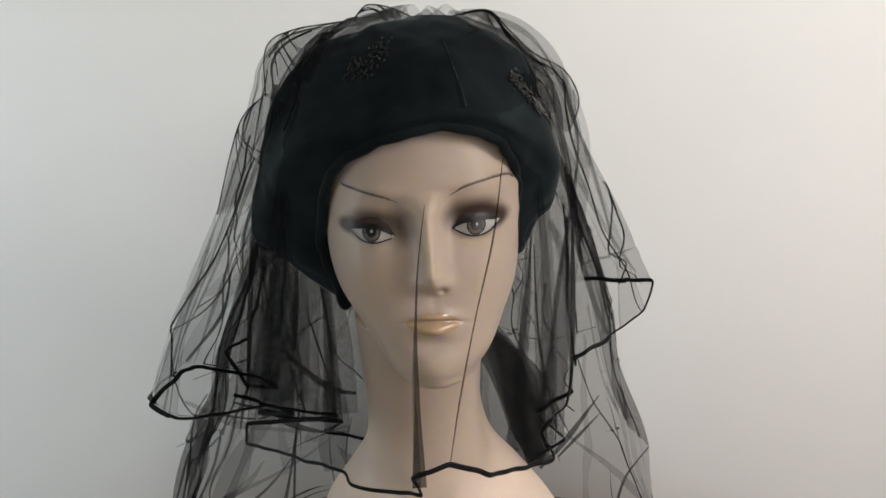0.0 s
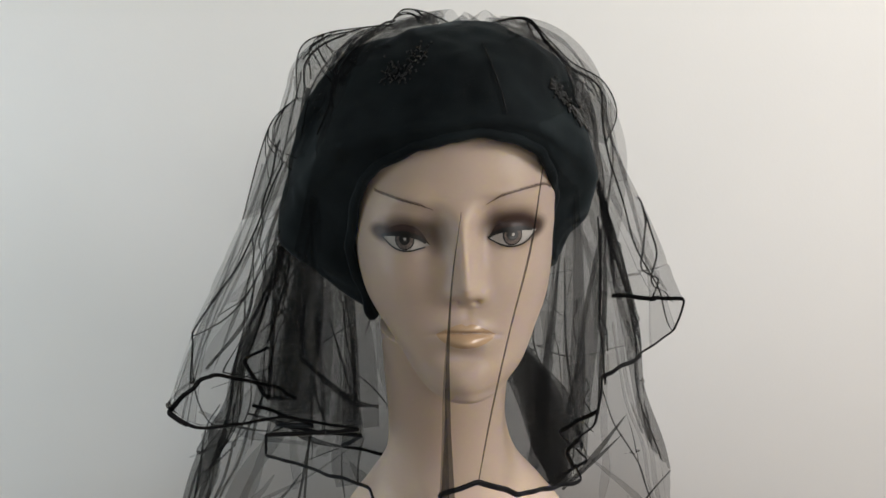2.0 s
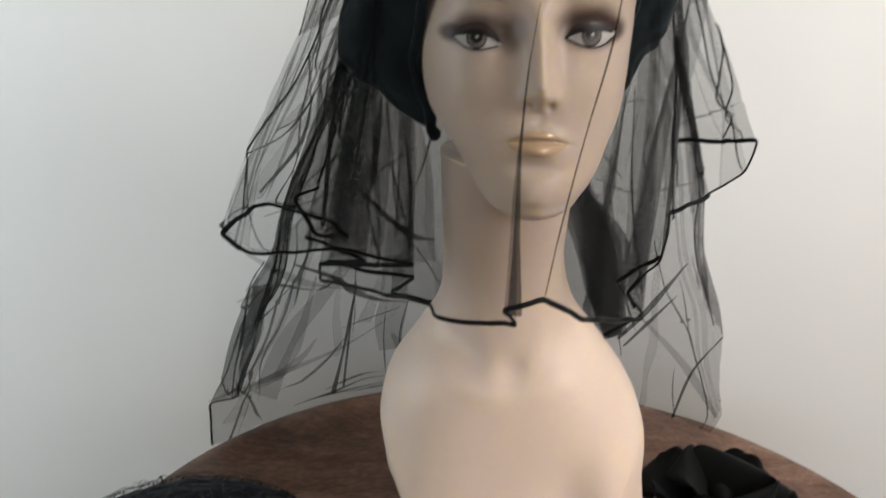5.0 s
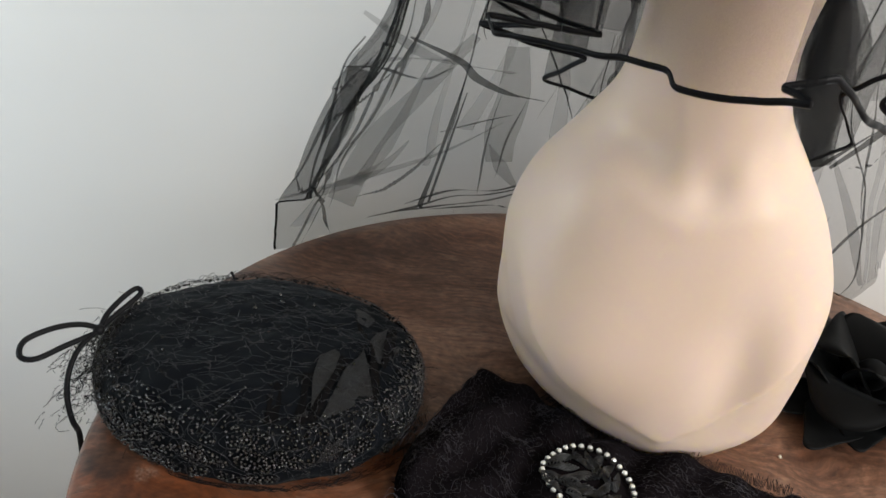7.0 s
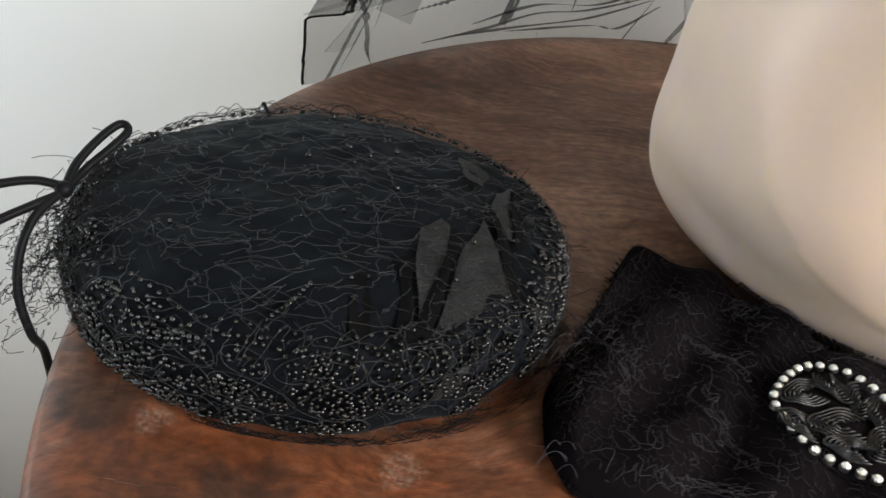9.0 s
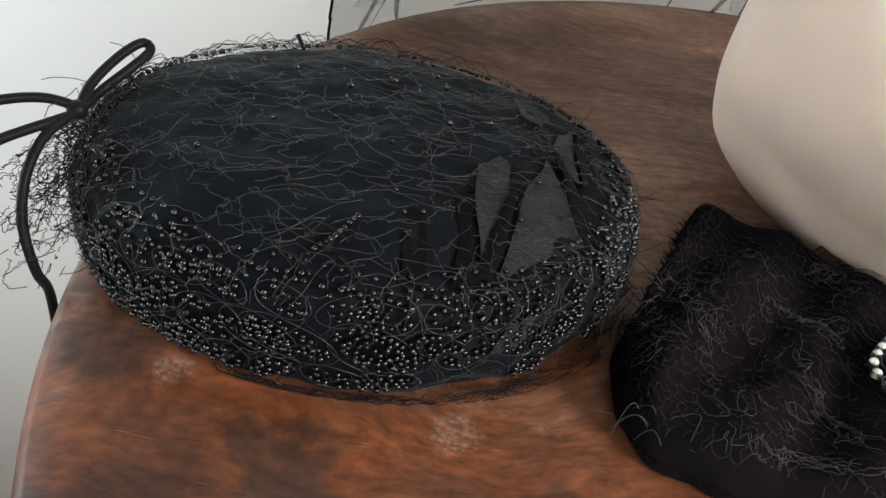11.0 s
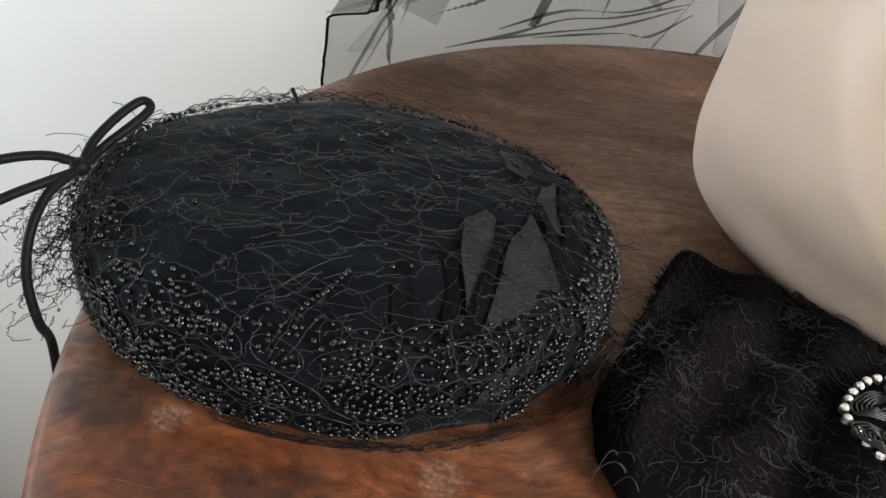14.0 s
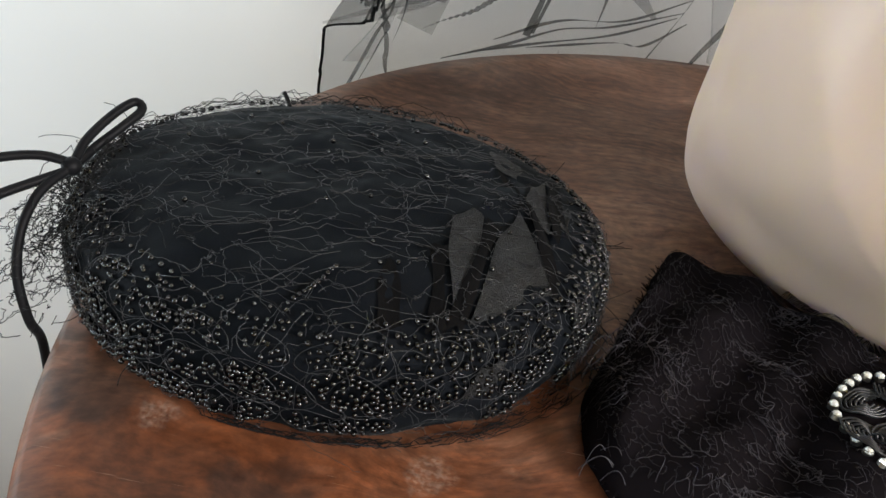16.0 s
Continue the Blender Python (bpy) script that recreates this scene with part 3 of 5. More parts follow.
def wobble(p, scale, depth, seed=0.0):
    """Uneven bulges for cloth: a shift for each point."""
    flat = p.reshape(-1, 3)
    d = np.array([noise.noise_vector(Vector(q) * scale + Vector((seed, seed * 1.7, 0))) for q in flat.tolist()])
    return p + depth * d.reshape(p.shape)


def hat_surface():
    a, b, c = (spline(k, 160, closed=True) for k in (HAT_RIM, HAT_WIDE, HAT_HIGH))
    apex = np.array([0.0, 0.54, 1.366])
    cols = []
    for n in range(160):
        low = a[n] + (b[n] - a[n]) * 0.55 + np.array([0, 0, -0.004])
        d = c[n] + (apex - c[n]) * 0.5 + np.array([0, 0, 0.008])
        cols.append(spline([a[n], low, b[n], c[n], d, apex], 70))
    return np.array(cols).transpose(1, 0, 2)


def bead_mesh(name, centres, radius, material, parent, label="", fine=1):
    """Many small round beads in one mesh."""
    bm = bmesh.new()
    bmesh.ops.create_icosphere(bm, subdivisions=fine, radius=1)
    base = np.array([v.co[:] for v in bm.verts])
    tri = np.array([[v.index for v in f.verts] for f in bm.faces])
    bm.free()
    c = np.array(centres)
    r = np.broadcast_to(radius, (len(c),))
    pts = c[:, None] + r[:, None, None] * base[None]
    faces = tri[None] + np.arange(len(c))[:, None, None] * len(base)
    mesh = bpy.data.meshes.new(name)
    mesh.from_pydata(pts.reshape(-1, 3).tolist(), [], faces.reshape(-1, 3).tolist())
    mesh.polygons.foreach_set("use_smooth", [True] * len(mesh.polygons))
    mesh.materials.append(material)
    ob = new(name, mesh)
    ob.parent = parent
    return tagged(ob, label, kind="stuff")


def on_hat(surface, x, z):
    """The place on the front of the hat at x, z, and a way out of it."""
    p = surface.reshape(-1, 3)
    p = p[p[:, 1] < 0.56]
    n = np.argmin((p[:, 0] - x) ** 2 + (p[:, 2] - z) ** 2)
    return np.array([x, p[n][1], z])


def hat():
    ob = thing("hat", "black velvet hat with jet bead trim on the mannequin", "hat")
    pts = wobble(wobble(hat_surface(), 28.0, 0.0045), 75.0, 0.0016, 3.0)
    crown = grid_mesh("crown", pts, VELVET, ob, wrap=True)
    s = crown.modifiers.new("thickness", "SOLIDIFY")
    s.thickness, s.offset = 0.002, 1
    tube("rim_binding", pts[0], 0.0035, VELVET, ob, closed=True)
    lines = {"bead_string": [(0.010, 1.352), (0.016, 1.338), (0.021, 1.325), (0.024, 1.314)]}
    c = []
    for x, z in spline(lines["bead_string"], 23):
        c.append(on_hat(pts, x, z) + (0, -0.0014, 0.0004))
    bead_mesh("bead_string", c, 0.0009, HAT_BEAD, ob, "string of tiny black jet beads")
    c = []
    for n in range(240):
        t = random.random()
        x, z = 0.052 + 0.030 * t, 1.330 - 0.030 * t
        q = on_hat(pts, x + random.gauss(0, 0.0018), z + random.gauss(0, 0.0018))
        c.append(q + (0.0004, -0.0014, 0.0004))
    bead_mesh("bead_cluster", c, 0.0011, HAT_BEAD, ob, "dense cluster of black jet beads")
    c = []
    for n in range(130):
        t = random.random()
        x, z = -0.052 + 0.028 * t, 1.328 + 0.016 * t + 0.004 * math.sin(t * 9)
        q = on_hat(pts, x + random.gauss(0, 0.003), z + random.gauss(0, 0.003))
        c.append(q + (0, -0.0014, 0.0004))
    bead_mesh("bead_cluster", c, 0.0010, HAT_BEAD, ob, "scattered cluster of black jet beads")


JET, _t, _p = shader("jet_bead", (0.0010, 0.0011, 0.0015), 0.045, specular=0.58)
HAT_BEAD, _t, _p = shader("hat_bead", (0.004, 0.0045, 0.005), 0.16, 0.0, 0.5)
hat()


# ---- the veil ----
def polyline(points, n, soft=3):
    """n points along straight runs between corners, the corners slightly eased."""
    p = np.array(points, float)
    far = np.r_[0, np.cumsum(np.linalg.norm(np.diff(p, axis=0), axis=1))]
    at = np.linspace(0, far[-1], n)
    q = np.stack([np.interp(at, far, p[:, c]) for c in range(3)], 1)
    for _ in range(soft):
        q[1:-1] = (q[:-2] + 2 * q[1:-1] + q[2:]) / 4
    return q, np.interp(np.arange(len(p)), np.arange(len(p)), far / far[-1])


def sample(grid, u, v):
    """The grid at fractions u across and v down."""
    rows, cols = grid.shape[:2]
    x, y = np.clip(u, 0, 1) * (cols - 1), np.clip(v, 0, 1) * (rows - 1)
    i, j = np.minimum(x.astype(int), cols - 2), np.minimum(y.astype(int), rows - 2)
    fx, fy = (x - i)[..., None], (y - j)[..., None]
    return (grid[j, i] * (1 - fx) + grid[j, i + 1] * fx) * (1 - fy) + (grid[j + 1, i] * (1 - fx) + grid[j + 1, i + 1] * fx) * fy


def strip_mesh(name, strips, parent, material=None, label=""):
    """Several ribbons of points in one mesh."""
    pts, quads, at = [], [], 0
    for g in strips:
        r, c = g.shape[:2]
        i = at + np.arange(r * c).reshape(r, c)
        pts.append(g.reshape(-1, 3))
        quads.append(np.stack([i[:-1, :-1], i[:-1, 1:], i[1:, 1:], i[1:, :-1]], -1).reshape(-1, 4))
        at += r * c
    mesh = bpy.data.meshes.new(name)
    mesh.from_pydata(np.vstack(pts).tolist(), [], np.vstack(quads).tolist())
    mesh.polygons.foreach_set("use_smooth", [True] * len(mesh.polygons))
    mesh.materials.append(material or FOLDED)
    ob = new(name, mesh)
    ob.parent = parent
    return tagged(ob, label, kind="stuff")


def pleat(points, widths, n=40, lean=(1, 0.2, 0)):
    """A flattened pleat along a line, as a ribbon of the given widths."""
    p = spline(points, n)
    w = np.interp(np.linspace(0, 1, n), np.linspace(0, 1, len(widths)), widths)[:, None] / 2
    d = np.gradient(p, axis=0)
    out = np.cross(d, np.array(lean, float))
    side = np.cross(out, d)
    side /= np.maximum(np.linalg.norm(side, axis=1, keepdims=True), 1e-9)
    return np.stack([p - side * w, p + side * w * 0.1, p + side * w], 1)


def veil_sheet(name, parent, label, top, shoulder, hem, seed, creases, rows=150, cols=520, keep=0.4, drift=0.006, hem_size=0.0019, material=None, hem_part=(0, -1), strips=30, clear=(2, 2), stray=0.5, doubles=20, lead=None):
    """A net that hangs from a gathered top over a shoulder line in straight pleats to its hem, with pressed creases."""
    rnd = random.Random(seed)
    c, stops = polyline(hem, cols, 26)
    c = c + 0.0016 * np.array([noise.noise_vector(Vector(q) * 55 + Vector((seed, 0, 0))) for q in c.tolist()])
    a, b = spline(top, cols), spline(shoulder, cols)
    if lead:
        # the fold that starts over the brow hangs straight
        u = np.linspace(0, 1, cols)
        over = np.argmin(np.abs(b[:, 0] - lead[1]) + 9 * (b[:, 1] > 0.5)) / (cols - 1)
        b = sample(b[None].repeat(2, 0), np.interp(u, [0, stops[lead[0]], 1], [0, over, 1]), np.zeros(cols))
    # the pleats of the hem run up into the shoulder and fade towards the top
    wave = c - spline(np.array(hem)[np.linspace(0, len(hem) - 1, 6).round().astype(int)], cols)
    b = b + 0.30 * np.clip(wave, -0.05, 0.05) * np.array([1, 1, 0.0])
    v = np.linspace(0, 1, rows)[:, None, None]
    arc = np.sin(np.pi * np.clip(v / keep, 0, 1) / 2)
    up = a + (b - a) * np.concatenate([arc, arc, 1 - np.cos(np.pi * np.clip(v / keep, 0, 1) / 2)], 2)
    s = np.clip((v - keep) / (1 - keep), 0, 1)
    down = b + (c - b) * s
    base = np.where(v < keep, up, down)
    for _ in range(6):
        base[1:-1] = (base[:-2] + 2 * base[1:-1] + base[2:]) / 4
    # slow waves of the cloth
    flat = base.reshape(-1, 3)
    d = np.array([noise.noise_vector(Vector((p[0] * 16 + seed, p[1] * 16, p[2] * 7))) for p in flat.tolist()]).reshape(base.shape)
    base = base + drift * d * np.minimum(1, 4 * (1 - v) + 0.35)
    wide = np.linalg.norm(np.diff(base[-1], axis=0), axis=1).sum()
    tall = np.linalg.norm(np.diff(base[:, cols // 2], axis=0), axis=1).sum()
    uu, vv = np.meshgrid(np.linspace(0, 1, cols) * wide, np.linspace(0, 1, rows) * tall)
    x, y, lift = uu.copy(), vv.copy(), np.zeros_like(uu)
    for n in range(creases):
        if n % 2:
            lean, long_ = rnd.gauss(0, 0.10), rnd.uniform(0.10, 0.32)
        else:
            lean, long_ = rnd.uniform(-1.35, 1.35), rnd.uniform(0.05, 0.20)
        cx, cy = rnd.uniform(0.02, 0.98) * wide, rnd.uniform(0.3, 0.98) * tall
        if clear[0] < cx / wide < clear[1]:
            continue
        nx, ny = math.cos(lean), math.sin(lean)
        across = (uu - cx) * nx + (vv - cy) * ny
        along = -(uu - cx) * ny + (vv - cy) * nx
        across = across + 0.0025 * np.sin(along * rnd.uniform(12, 40) + n)
        w = rnd.uniform(0.0016, 0.0036)
        fade = np.clip(1.2 - np.abs(along) / (long_ / 2), 0, 1) ** 0.5
        pull = -rnd.uniform(2.0, 3.6) * across * np.exp(-(across / w) ** 2) * fade
        x, y = x + pull * nx, y + pull * ny
        lift = lift + fade * 0.0018 * np.tanh(across / w * 1.5) * np.exp(-(across / (2.5 * w)) ** 2)
    p = sample(base, x / wide, y / tall)
    du, dv = np.gradient(base, axis=1), np.gradient(base, axis=0)
    nrm = np.cross(du, dv)
    nrm /= np.maximum(np.linalg.norm(nrm, axis=2, keepdims=True), 1e-9)
    p = p + nrm * lift[..., None]
    ob = grid_mesh(name, p, material or VEIL, parent, label, uv=np.stack([x, y], 2))
    first, last = [int(round(stops[k] * (cols - 1))) for k in hem_part]
    tube("hem", p[-1][first:last + 1], hem_size, SATIN, ob, "narrow black satin hem ribbon", sides=6, flat=0.45)
    # bunched folds: narrow rolled strips of the same net that run with the pleats
    made = []
    for n in range(strips):
        u0, v0 = rnd.uniform(0.01, 0.99), rnd.uniform(0.12, 0.75)
        slant = rnd.gauss(0, 0.07) if n % 3 else rnd.uniform(-stray, stray)
        long_ = rnd.uniform(0.2, 0.7) if n % 4 else rnd.uniform(0.12, 0.3)
        k = np.linspace(0, 1, 40)
        bend = rnd.uniform(2, 9)
        u = np.clip(u0 + slant * k * long_ + 0.010 * np.sin(k * bend + n) + 0.003 * np.sin(k * 17 + 3 * n), 0, 1)
        if np.any((u > clear[0]) & (u < clear[1])):
            continue
        v = np.clip(v0 + long_ * k, 0, 0.995)
        w = rnd.uniform(0.0003, 0.0009) * np.sin(np.pi * np.clip(k * 0.94 + 0.05, 0, 1)) ** 0.6 * (1 + 0.35 * np.sin(k * 23 + n))
        line, out = sample(base, u, v), sample(nrm, u, v)
        d = np.gradient(line, axis=0)
        d /= np.maximum(np.linalg.norm(d, axis=1, keepdims=True), 1e-9)
        side = np.cross(d, out)
        side /= np.maximum(np.linalg.norm(side, axis=1, keepdims=True), 1e-9)
        made.append(np.stack([line + out * 0.002 - side * w[:, None], line + out * 0.0035, line + out * 0.002 + side * w[:, None]], 1))
    if made:
        strip_mesh("bunched_folds", made, ob)
    # overlapped pleats: broad lengths of net that lie double
    made = []
    for n in range(doubles):
        u0, v0, long_ = rnd.uniform(0.0, 0.97), rnd.uniform(0.34, 0.6), rnd.uniform(0.2, 0.8)
        k = np.linspace(0, 1, 50)
        w = rnd.uniform(0.008, 0.045) / wide * (0.3 + 0.7 * k ** rnd.uniform(0.5, 2.0)) * (1 + 0.15 * np.sin(k * 7 + n))
        slant = rnd.gauss(0, 0.09)
        if np.any((u0 + slant * k + w > clear[0]) & (u0 + slant * k < clear[1])):
            continue
        cols_ = []
        for f in (0.05, 0.0, 0.2, 0.4, 0.6, 0.8, 1.0, 0.94):
            u, v = np.clip(u0 + slant * k + w * f, 0, 1), np.clip(v0 + long_ * k, 0, 0.99)
            cols_.append(sample(base, u, v) + sample(nrm, u, v) * (0.0025 + 0.002 * math.sin(math.pi * f)))
        made.append(np.stack(cols_, 1))
    strip_mesh("overlapped_pleats", made, ob, DOUBLE)
    return ob


#  the hem of the upper layer, from behind the right cheek over the front to the left
HEM_RIGHT = [(0.130, 0.640, 1.147), (0.184, 0.602, 1.158), (0.174, 0.590, 1.133), (0.136, 0.565, 1.117), (0.112, 0.545, 1.112), (0.108, 0.530, 1.106), (0.106, 0.530, 1.080), (0.087, 0.550, 1.046), (0.098, 0.520, 1.039), (0.070, 0.490, 1.048)]
HEM_FRONT = [(0.045, 0.455, 1.060), (0.016, 0.429, 1.083), (-0.009, 0.421, 1.076), (0.000, 0.398, 1.079), (-0.026, 0.420, 1.069), (-0.051, 0.435, 1.066), (-0.053, 0.438, 1.073), (-0.134, 0.500, 1.059)]
HEM_LEFT = [(-0.141, 0.530, 1.060), (-0.072, 0.560, 1.053), (-0.131, 0.550, 1.065), (-0.191, 0.520, 1.069), (-0.205, 0.503, 1.089), (-0.194, 0.550, 1.097), (-0.184, 0.560, 1.096), (-0.142, 0.580, 1.078), (-0.132, 0.600, 1.059), (-0.161, 0.610, 1.056), (-0.182, 0.620, 1.086), (-0.165, 0.640, 1.090)]
SHOULDER_FRONT = [(0.070, 0.620, 1.310), (0.093, 0.580, 1.298), (0.083, 0.520, 1.314), (0.062, 0.465, 1.325), (0.020, 0.432, 1.322), (-0.020, 0.432, 1.320), (-0.065, 0.448, 1.315), (-0.100, 0.500, 1.325), (-0.110, 0.550, 1.314), (-0.096, 0.610, 1.310)]
LOWER_SHOULDER = [(0.092, 0.560, 1.285), (0.098, 0.600, 1.280), (0.085, 0.640, 1.285), (0.030, 0.665, 1.290), (-0.040, 0.665, 1.290), (-0.100, 0.640, 1.290), (-0.114, 0.590, 1.285), (-0.122, 0.550, 1.280)]
HEM_LOWER = [(0.160, 0.640, 1.049), (0.190, 0.680, 0.985), (0.224, 0.740, 0.935), (0.255, 0.800, 0.819), (0.259, 0.840, 0.770), (0.200, 0.900, 0.768), (0.150, 0.875, 0.775), (0.110, 0.960, 0.750), (0.050, 0.930, 0.755), (0.010, 0.970, 0.745), (-0.060, 0.950, 0.745),
             (-0.100, 0.985, 0.700), (-0.150, 0.960, 0.700), (-0.200, 0.985, 0.690), (-0.260, 0.920, 0.690), (-0.300, 0.940, 0.680), (-0.343, 0.862, 0.690), (-0.343, 0.860, 0.749), (-0.308, 0.865, 0.758), (-0.300, 0.840, 0.790), (-0.265, 0.740, 0.870)]
HEM_INNER = [(0.120, 0.600, 1.060), (0.090, 0.620, 1.030), (0.125, 0.650, 0.990), (0.060, 0.630, 0.960), (0.095, 0.680, 0.930), (0.030, 0.690, 0.900), (0.030, 0.730, 0.900), (-0.050, 0.690, 0.920), (-0.040, 0.640, 0.990), (-0.100, 0.640, 1.000), (-0.075, 0.600, 1.030), (-0.150, 0.590, 1.040), (-0.110, 0.570, 1.050), (-0.160, 0.560, 1.070)]


_, _s = polyline(HEM_RIGHT + HEM_FRONT + HEM_LEFT, 50)
FRONT_FROM, FRONT_TO = _s[8], _s[17]


def ring(radius, height, first, last, n, y=0.54, flat=1.0):
    return [(radius * math.cos(radians(first + (last - first) * k / (n - 1))), y + flat * radius * math.sin(radians(first + (last - first) * k / (n - 1))), height + 0.006 * math.sin(2.7 * k)) for k in range(n)]


PUFFS = [([(-0.053, 0.535, 1.363), (-0.047, 0.535, 1.371), (-0.041, 0.535, 1.374), (-0.027, 0.535, 1.372), (-0.010, 0.535, 1.365)], 0.45),
         ([(-0.010, 0.540, 1.365), (0.011, 0.540, 1.366), (0.039, 0.540, 1.371), (0.055, 0.540, 1.358), (0.073, 0.540, 1.342), (0.095, 0.540, 1.330), (0.106, 0.540, 1.309), (0.100, 0.540, 1.287)], 0.35),
         ([(-0.051, 0.540, 1.364), (-0.079, 0.540, 1.360), (-0.095, 0.540, 1.357), (-0.111, 0.540, 1.350), (-0.117, 0.540, 1.337), (-0.117, 0.540, 1.311)], 0.35),
         ([(-0.119, 0.550, 1.312), (-0.136, 0.550, 1.296), (-0.146, 0.550, 1.272), (-0.160, 0.550, 1.222)], 0.3),
         ([(0.038, 0.520, 1.370), (0.046, 0.520, 1.355), (0.056, 0.520, 1.340), (0.078, 0.520, 1.322), (0.088, 0.520, 1.302)], 0.4)]


def veil():
    ob = thing("veil", "sheer black tulle veil with satin hems draped over the hat", "veil")
    veil_sheet("upper_layer", ob, "short sheer upper layer over the face", ring(0.022, 1.369, 40, -220, 9), SHOULDER_FRONT, HEM_RIGHT + HEM_FRONT + HEM_LEFT, 4, 52, rows=210, cols=1400, material=VEIL_FACE, strips=40, doubles=44, clear=(FRONT_FROM, FRONT_TO), lead=(13, -0.002))
    veil_sheet("lower_layer", ob, "long lower layer trailing on the table", ring(0.022, 1.368, -10, 190, 7), LOWER_SHOULDER, HEM_LOWER, 11, 90, rows=260, cols=1300, keep=0.25, drift=0.012, hem_part=(16, 19), hem_size=0.0017, strips=12, material=LOWER, doubles=18)
    veil_sheet("inner_layer", ob, "gathered dense layer behind the neck", ring(0.02, 1.366, -5, 185, 7), ring(0.112, 1.270, -10, 190, 9, 0.555, 0.9), HEM_INNER, 23, 22, rows=170, cols=800, keep=0.3, drift=0.008, strips=0, material=DENSE, doubles=6)
    # the long pleats that can be followed one by one
    thin = [0.0006, 0.0014, 0.0010, 0.0012, 0.0008]
    strip_mesh("pleat", [pleat([(0.0, 0.430, 1.256), (-0.004, 0.423, 1.216), (-0.005, 0.418, 1.174), (-0.004, 0.413, 1.138), (-0.002, 0.400, 1.083)], [0.0004, 0.0010, 0.0020, 0.004, 0.009])], ob, FOLDED)
    strip_mesh("pleat", [pleat([(0.047, 0.438, 1.283), (0.042, 0.434, 1.235), (0.032, 0.430, 1.185), (0.023, 0.428, 1.132), (0.017, 0.428, 1.086)], thin)], ob, FOLDED)
    for line, w in (([(-0.107, 0.53, 1.32), (-0.117, 0.53, 1.26), (-0.131, 0.53, 1.184), (-0.139, 0.53, 1.089)], [0.003, 0.006, 0.004, 0.003]),
                    ([(0.094, 0.58, 1.213), (0.105, 0.57, 1.179), (0.110, 0.56, 1.141), (0.111, 0.55, 1.107)], [0.004, 0.008, 0.010, 0.005]),
                    ([(0.046, 0.50, 1.338), (0.072, 0.52, 1.308), (0.098, 0.56, 1.276), (0.122, 0.60, 1.234), (0.148, 0.61, 1.192), (0.170, 0.61, 1.162)], [0.003, 0.008, 0.006, 0.004, 0.002]),
                    ([(-0.188, 0.75, 0.968), (-0.225, 0.82, 0.860), (-0.260, 0.86, 0.788)], [0.002, 0.008, 0.016, 0.012]), ([(-0.157, 0.80, 0.928), (-0.171, 0.85, 0.844), (-0.184, 0.90, 0.765)], [0.001, 0.003, 0.003]),
                    ([(0.168, 0.72, 0.983), (0.135, 0.78, 0.900)], [0.001, 0.006, 0.003]), ([(0.129, 0.70, 0.970), (0.203, 0.78, 0.880), (0.263, 0.84, 0.791)], [0.002, 0.007, 0.010, 0.004]),
                    ([(0.224, 0.74, 0.935), (0.210, 0.78, 0.874), (0.215, 0.85, 0.781)], [0.002, 0.004, 0.003]), ([(-0.233, 0.66, 1.018), (-0.182, 0.66, 0.995), (-0.119, 0.64, 0.999)], [0.003, 0.010, 0.016]),
                    ([(-0.244, 0.66, 0.971), (-0.208, 0.66, 0.988), (-0.160, 0.65, 0.998)], [0.002, 0.006, 0.008]), ([(-0.344, 0.86, 0.753), (-0.262, 0.87, 0.790), (-0.182, 0.88, 0.830), (-0.119, 0.88, 0.878)], [0.002, 0.008, 0.004, 0.001]),
                    ([(-0.254, 0.930, 0.717), (-0.202, 0.930, 0.741), (-0.161, 0.930, 0.763), (-0.120, 0.930, 0.774), (-0.067, 0.930, 0.797)], [0.001, 0.004, 0.002, 0.003, 0.001]),
                    ([(-0.213, 0.930, 0.743), (-0.163, 0.930, 0.770), (-0.111, 0.930, 0.781), (-0.064, 0.930, 0.808)], [0.001, 0.004, 0.002, 0.003, 0.001]),
                    ([(-0.185, 0.930, 0.742), (-0.117, 0.930, 0.761), (-0.091, 0.930, 0.764), (-0.062, 0.930, 0.789)], [0.001, 0.004, 0.002, 0.003, 0.001]),
                    ([(-0.233, 0.930, 0.727), (-0.175, 0.930, 0.748), (-0.119, 0.930, 0.767), (-0.071, 0.930, 0.792)], [0.001, 0.004, 0.002, 0.003, 0.001]),
                    ([(-0.130, 0.925, 0.835), (-0.115, 0.929, 0.812), (-0.090, 0.920, 0.790)], [0.001, 0.016, 0.004])):
        strip_mesh("pleat", [pleat(line, w)], ob, FOLDED if max(w) < 0.0065 else VEIL)
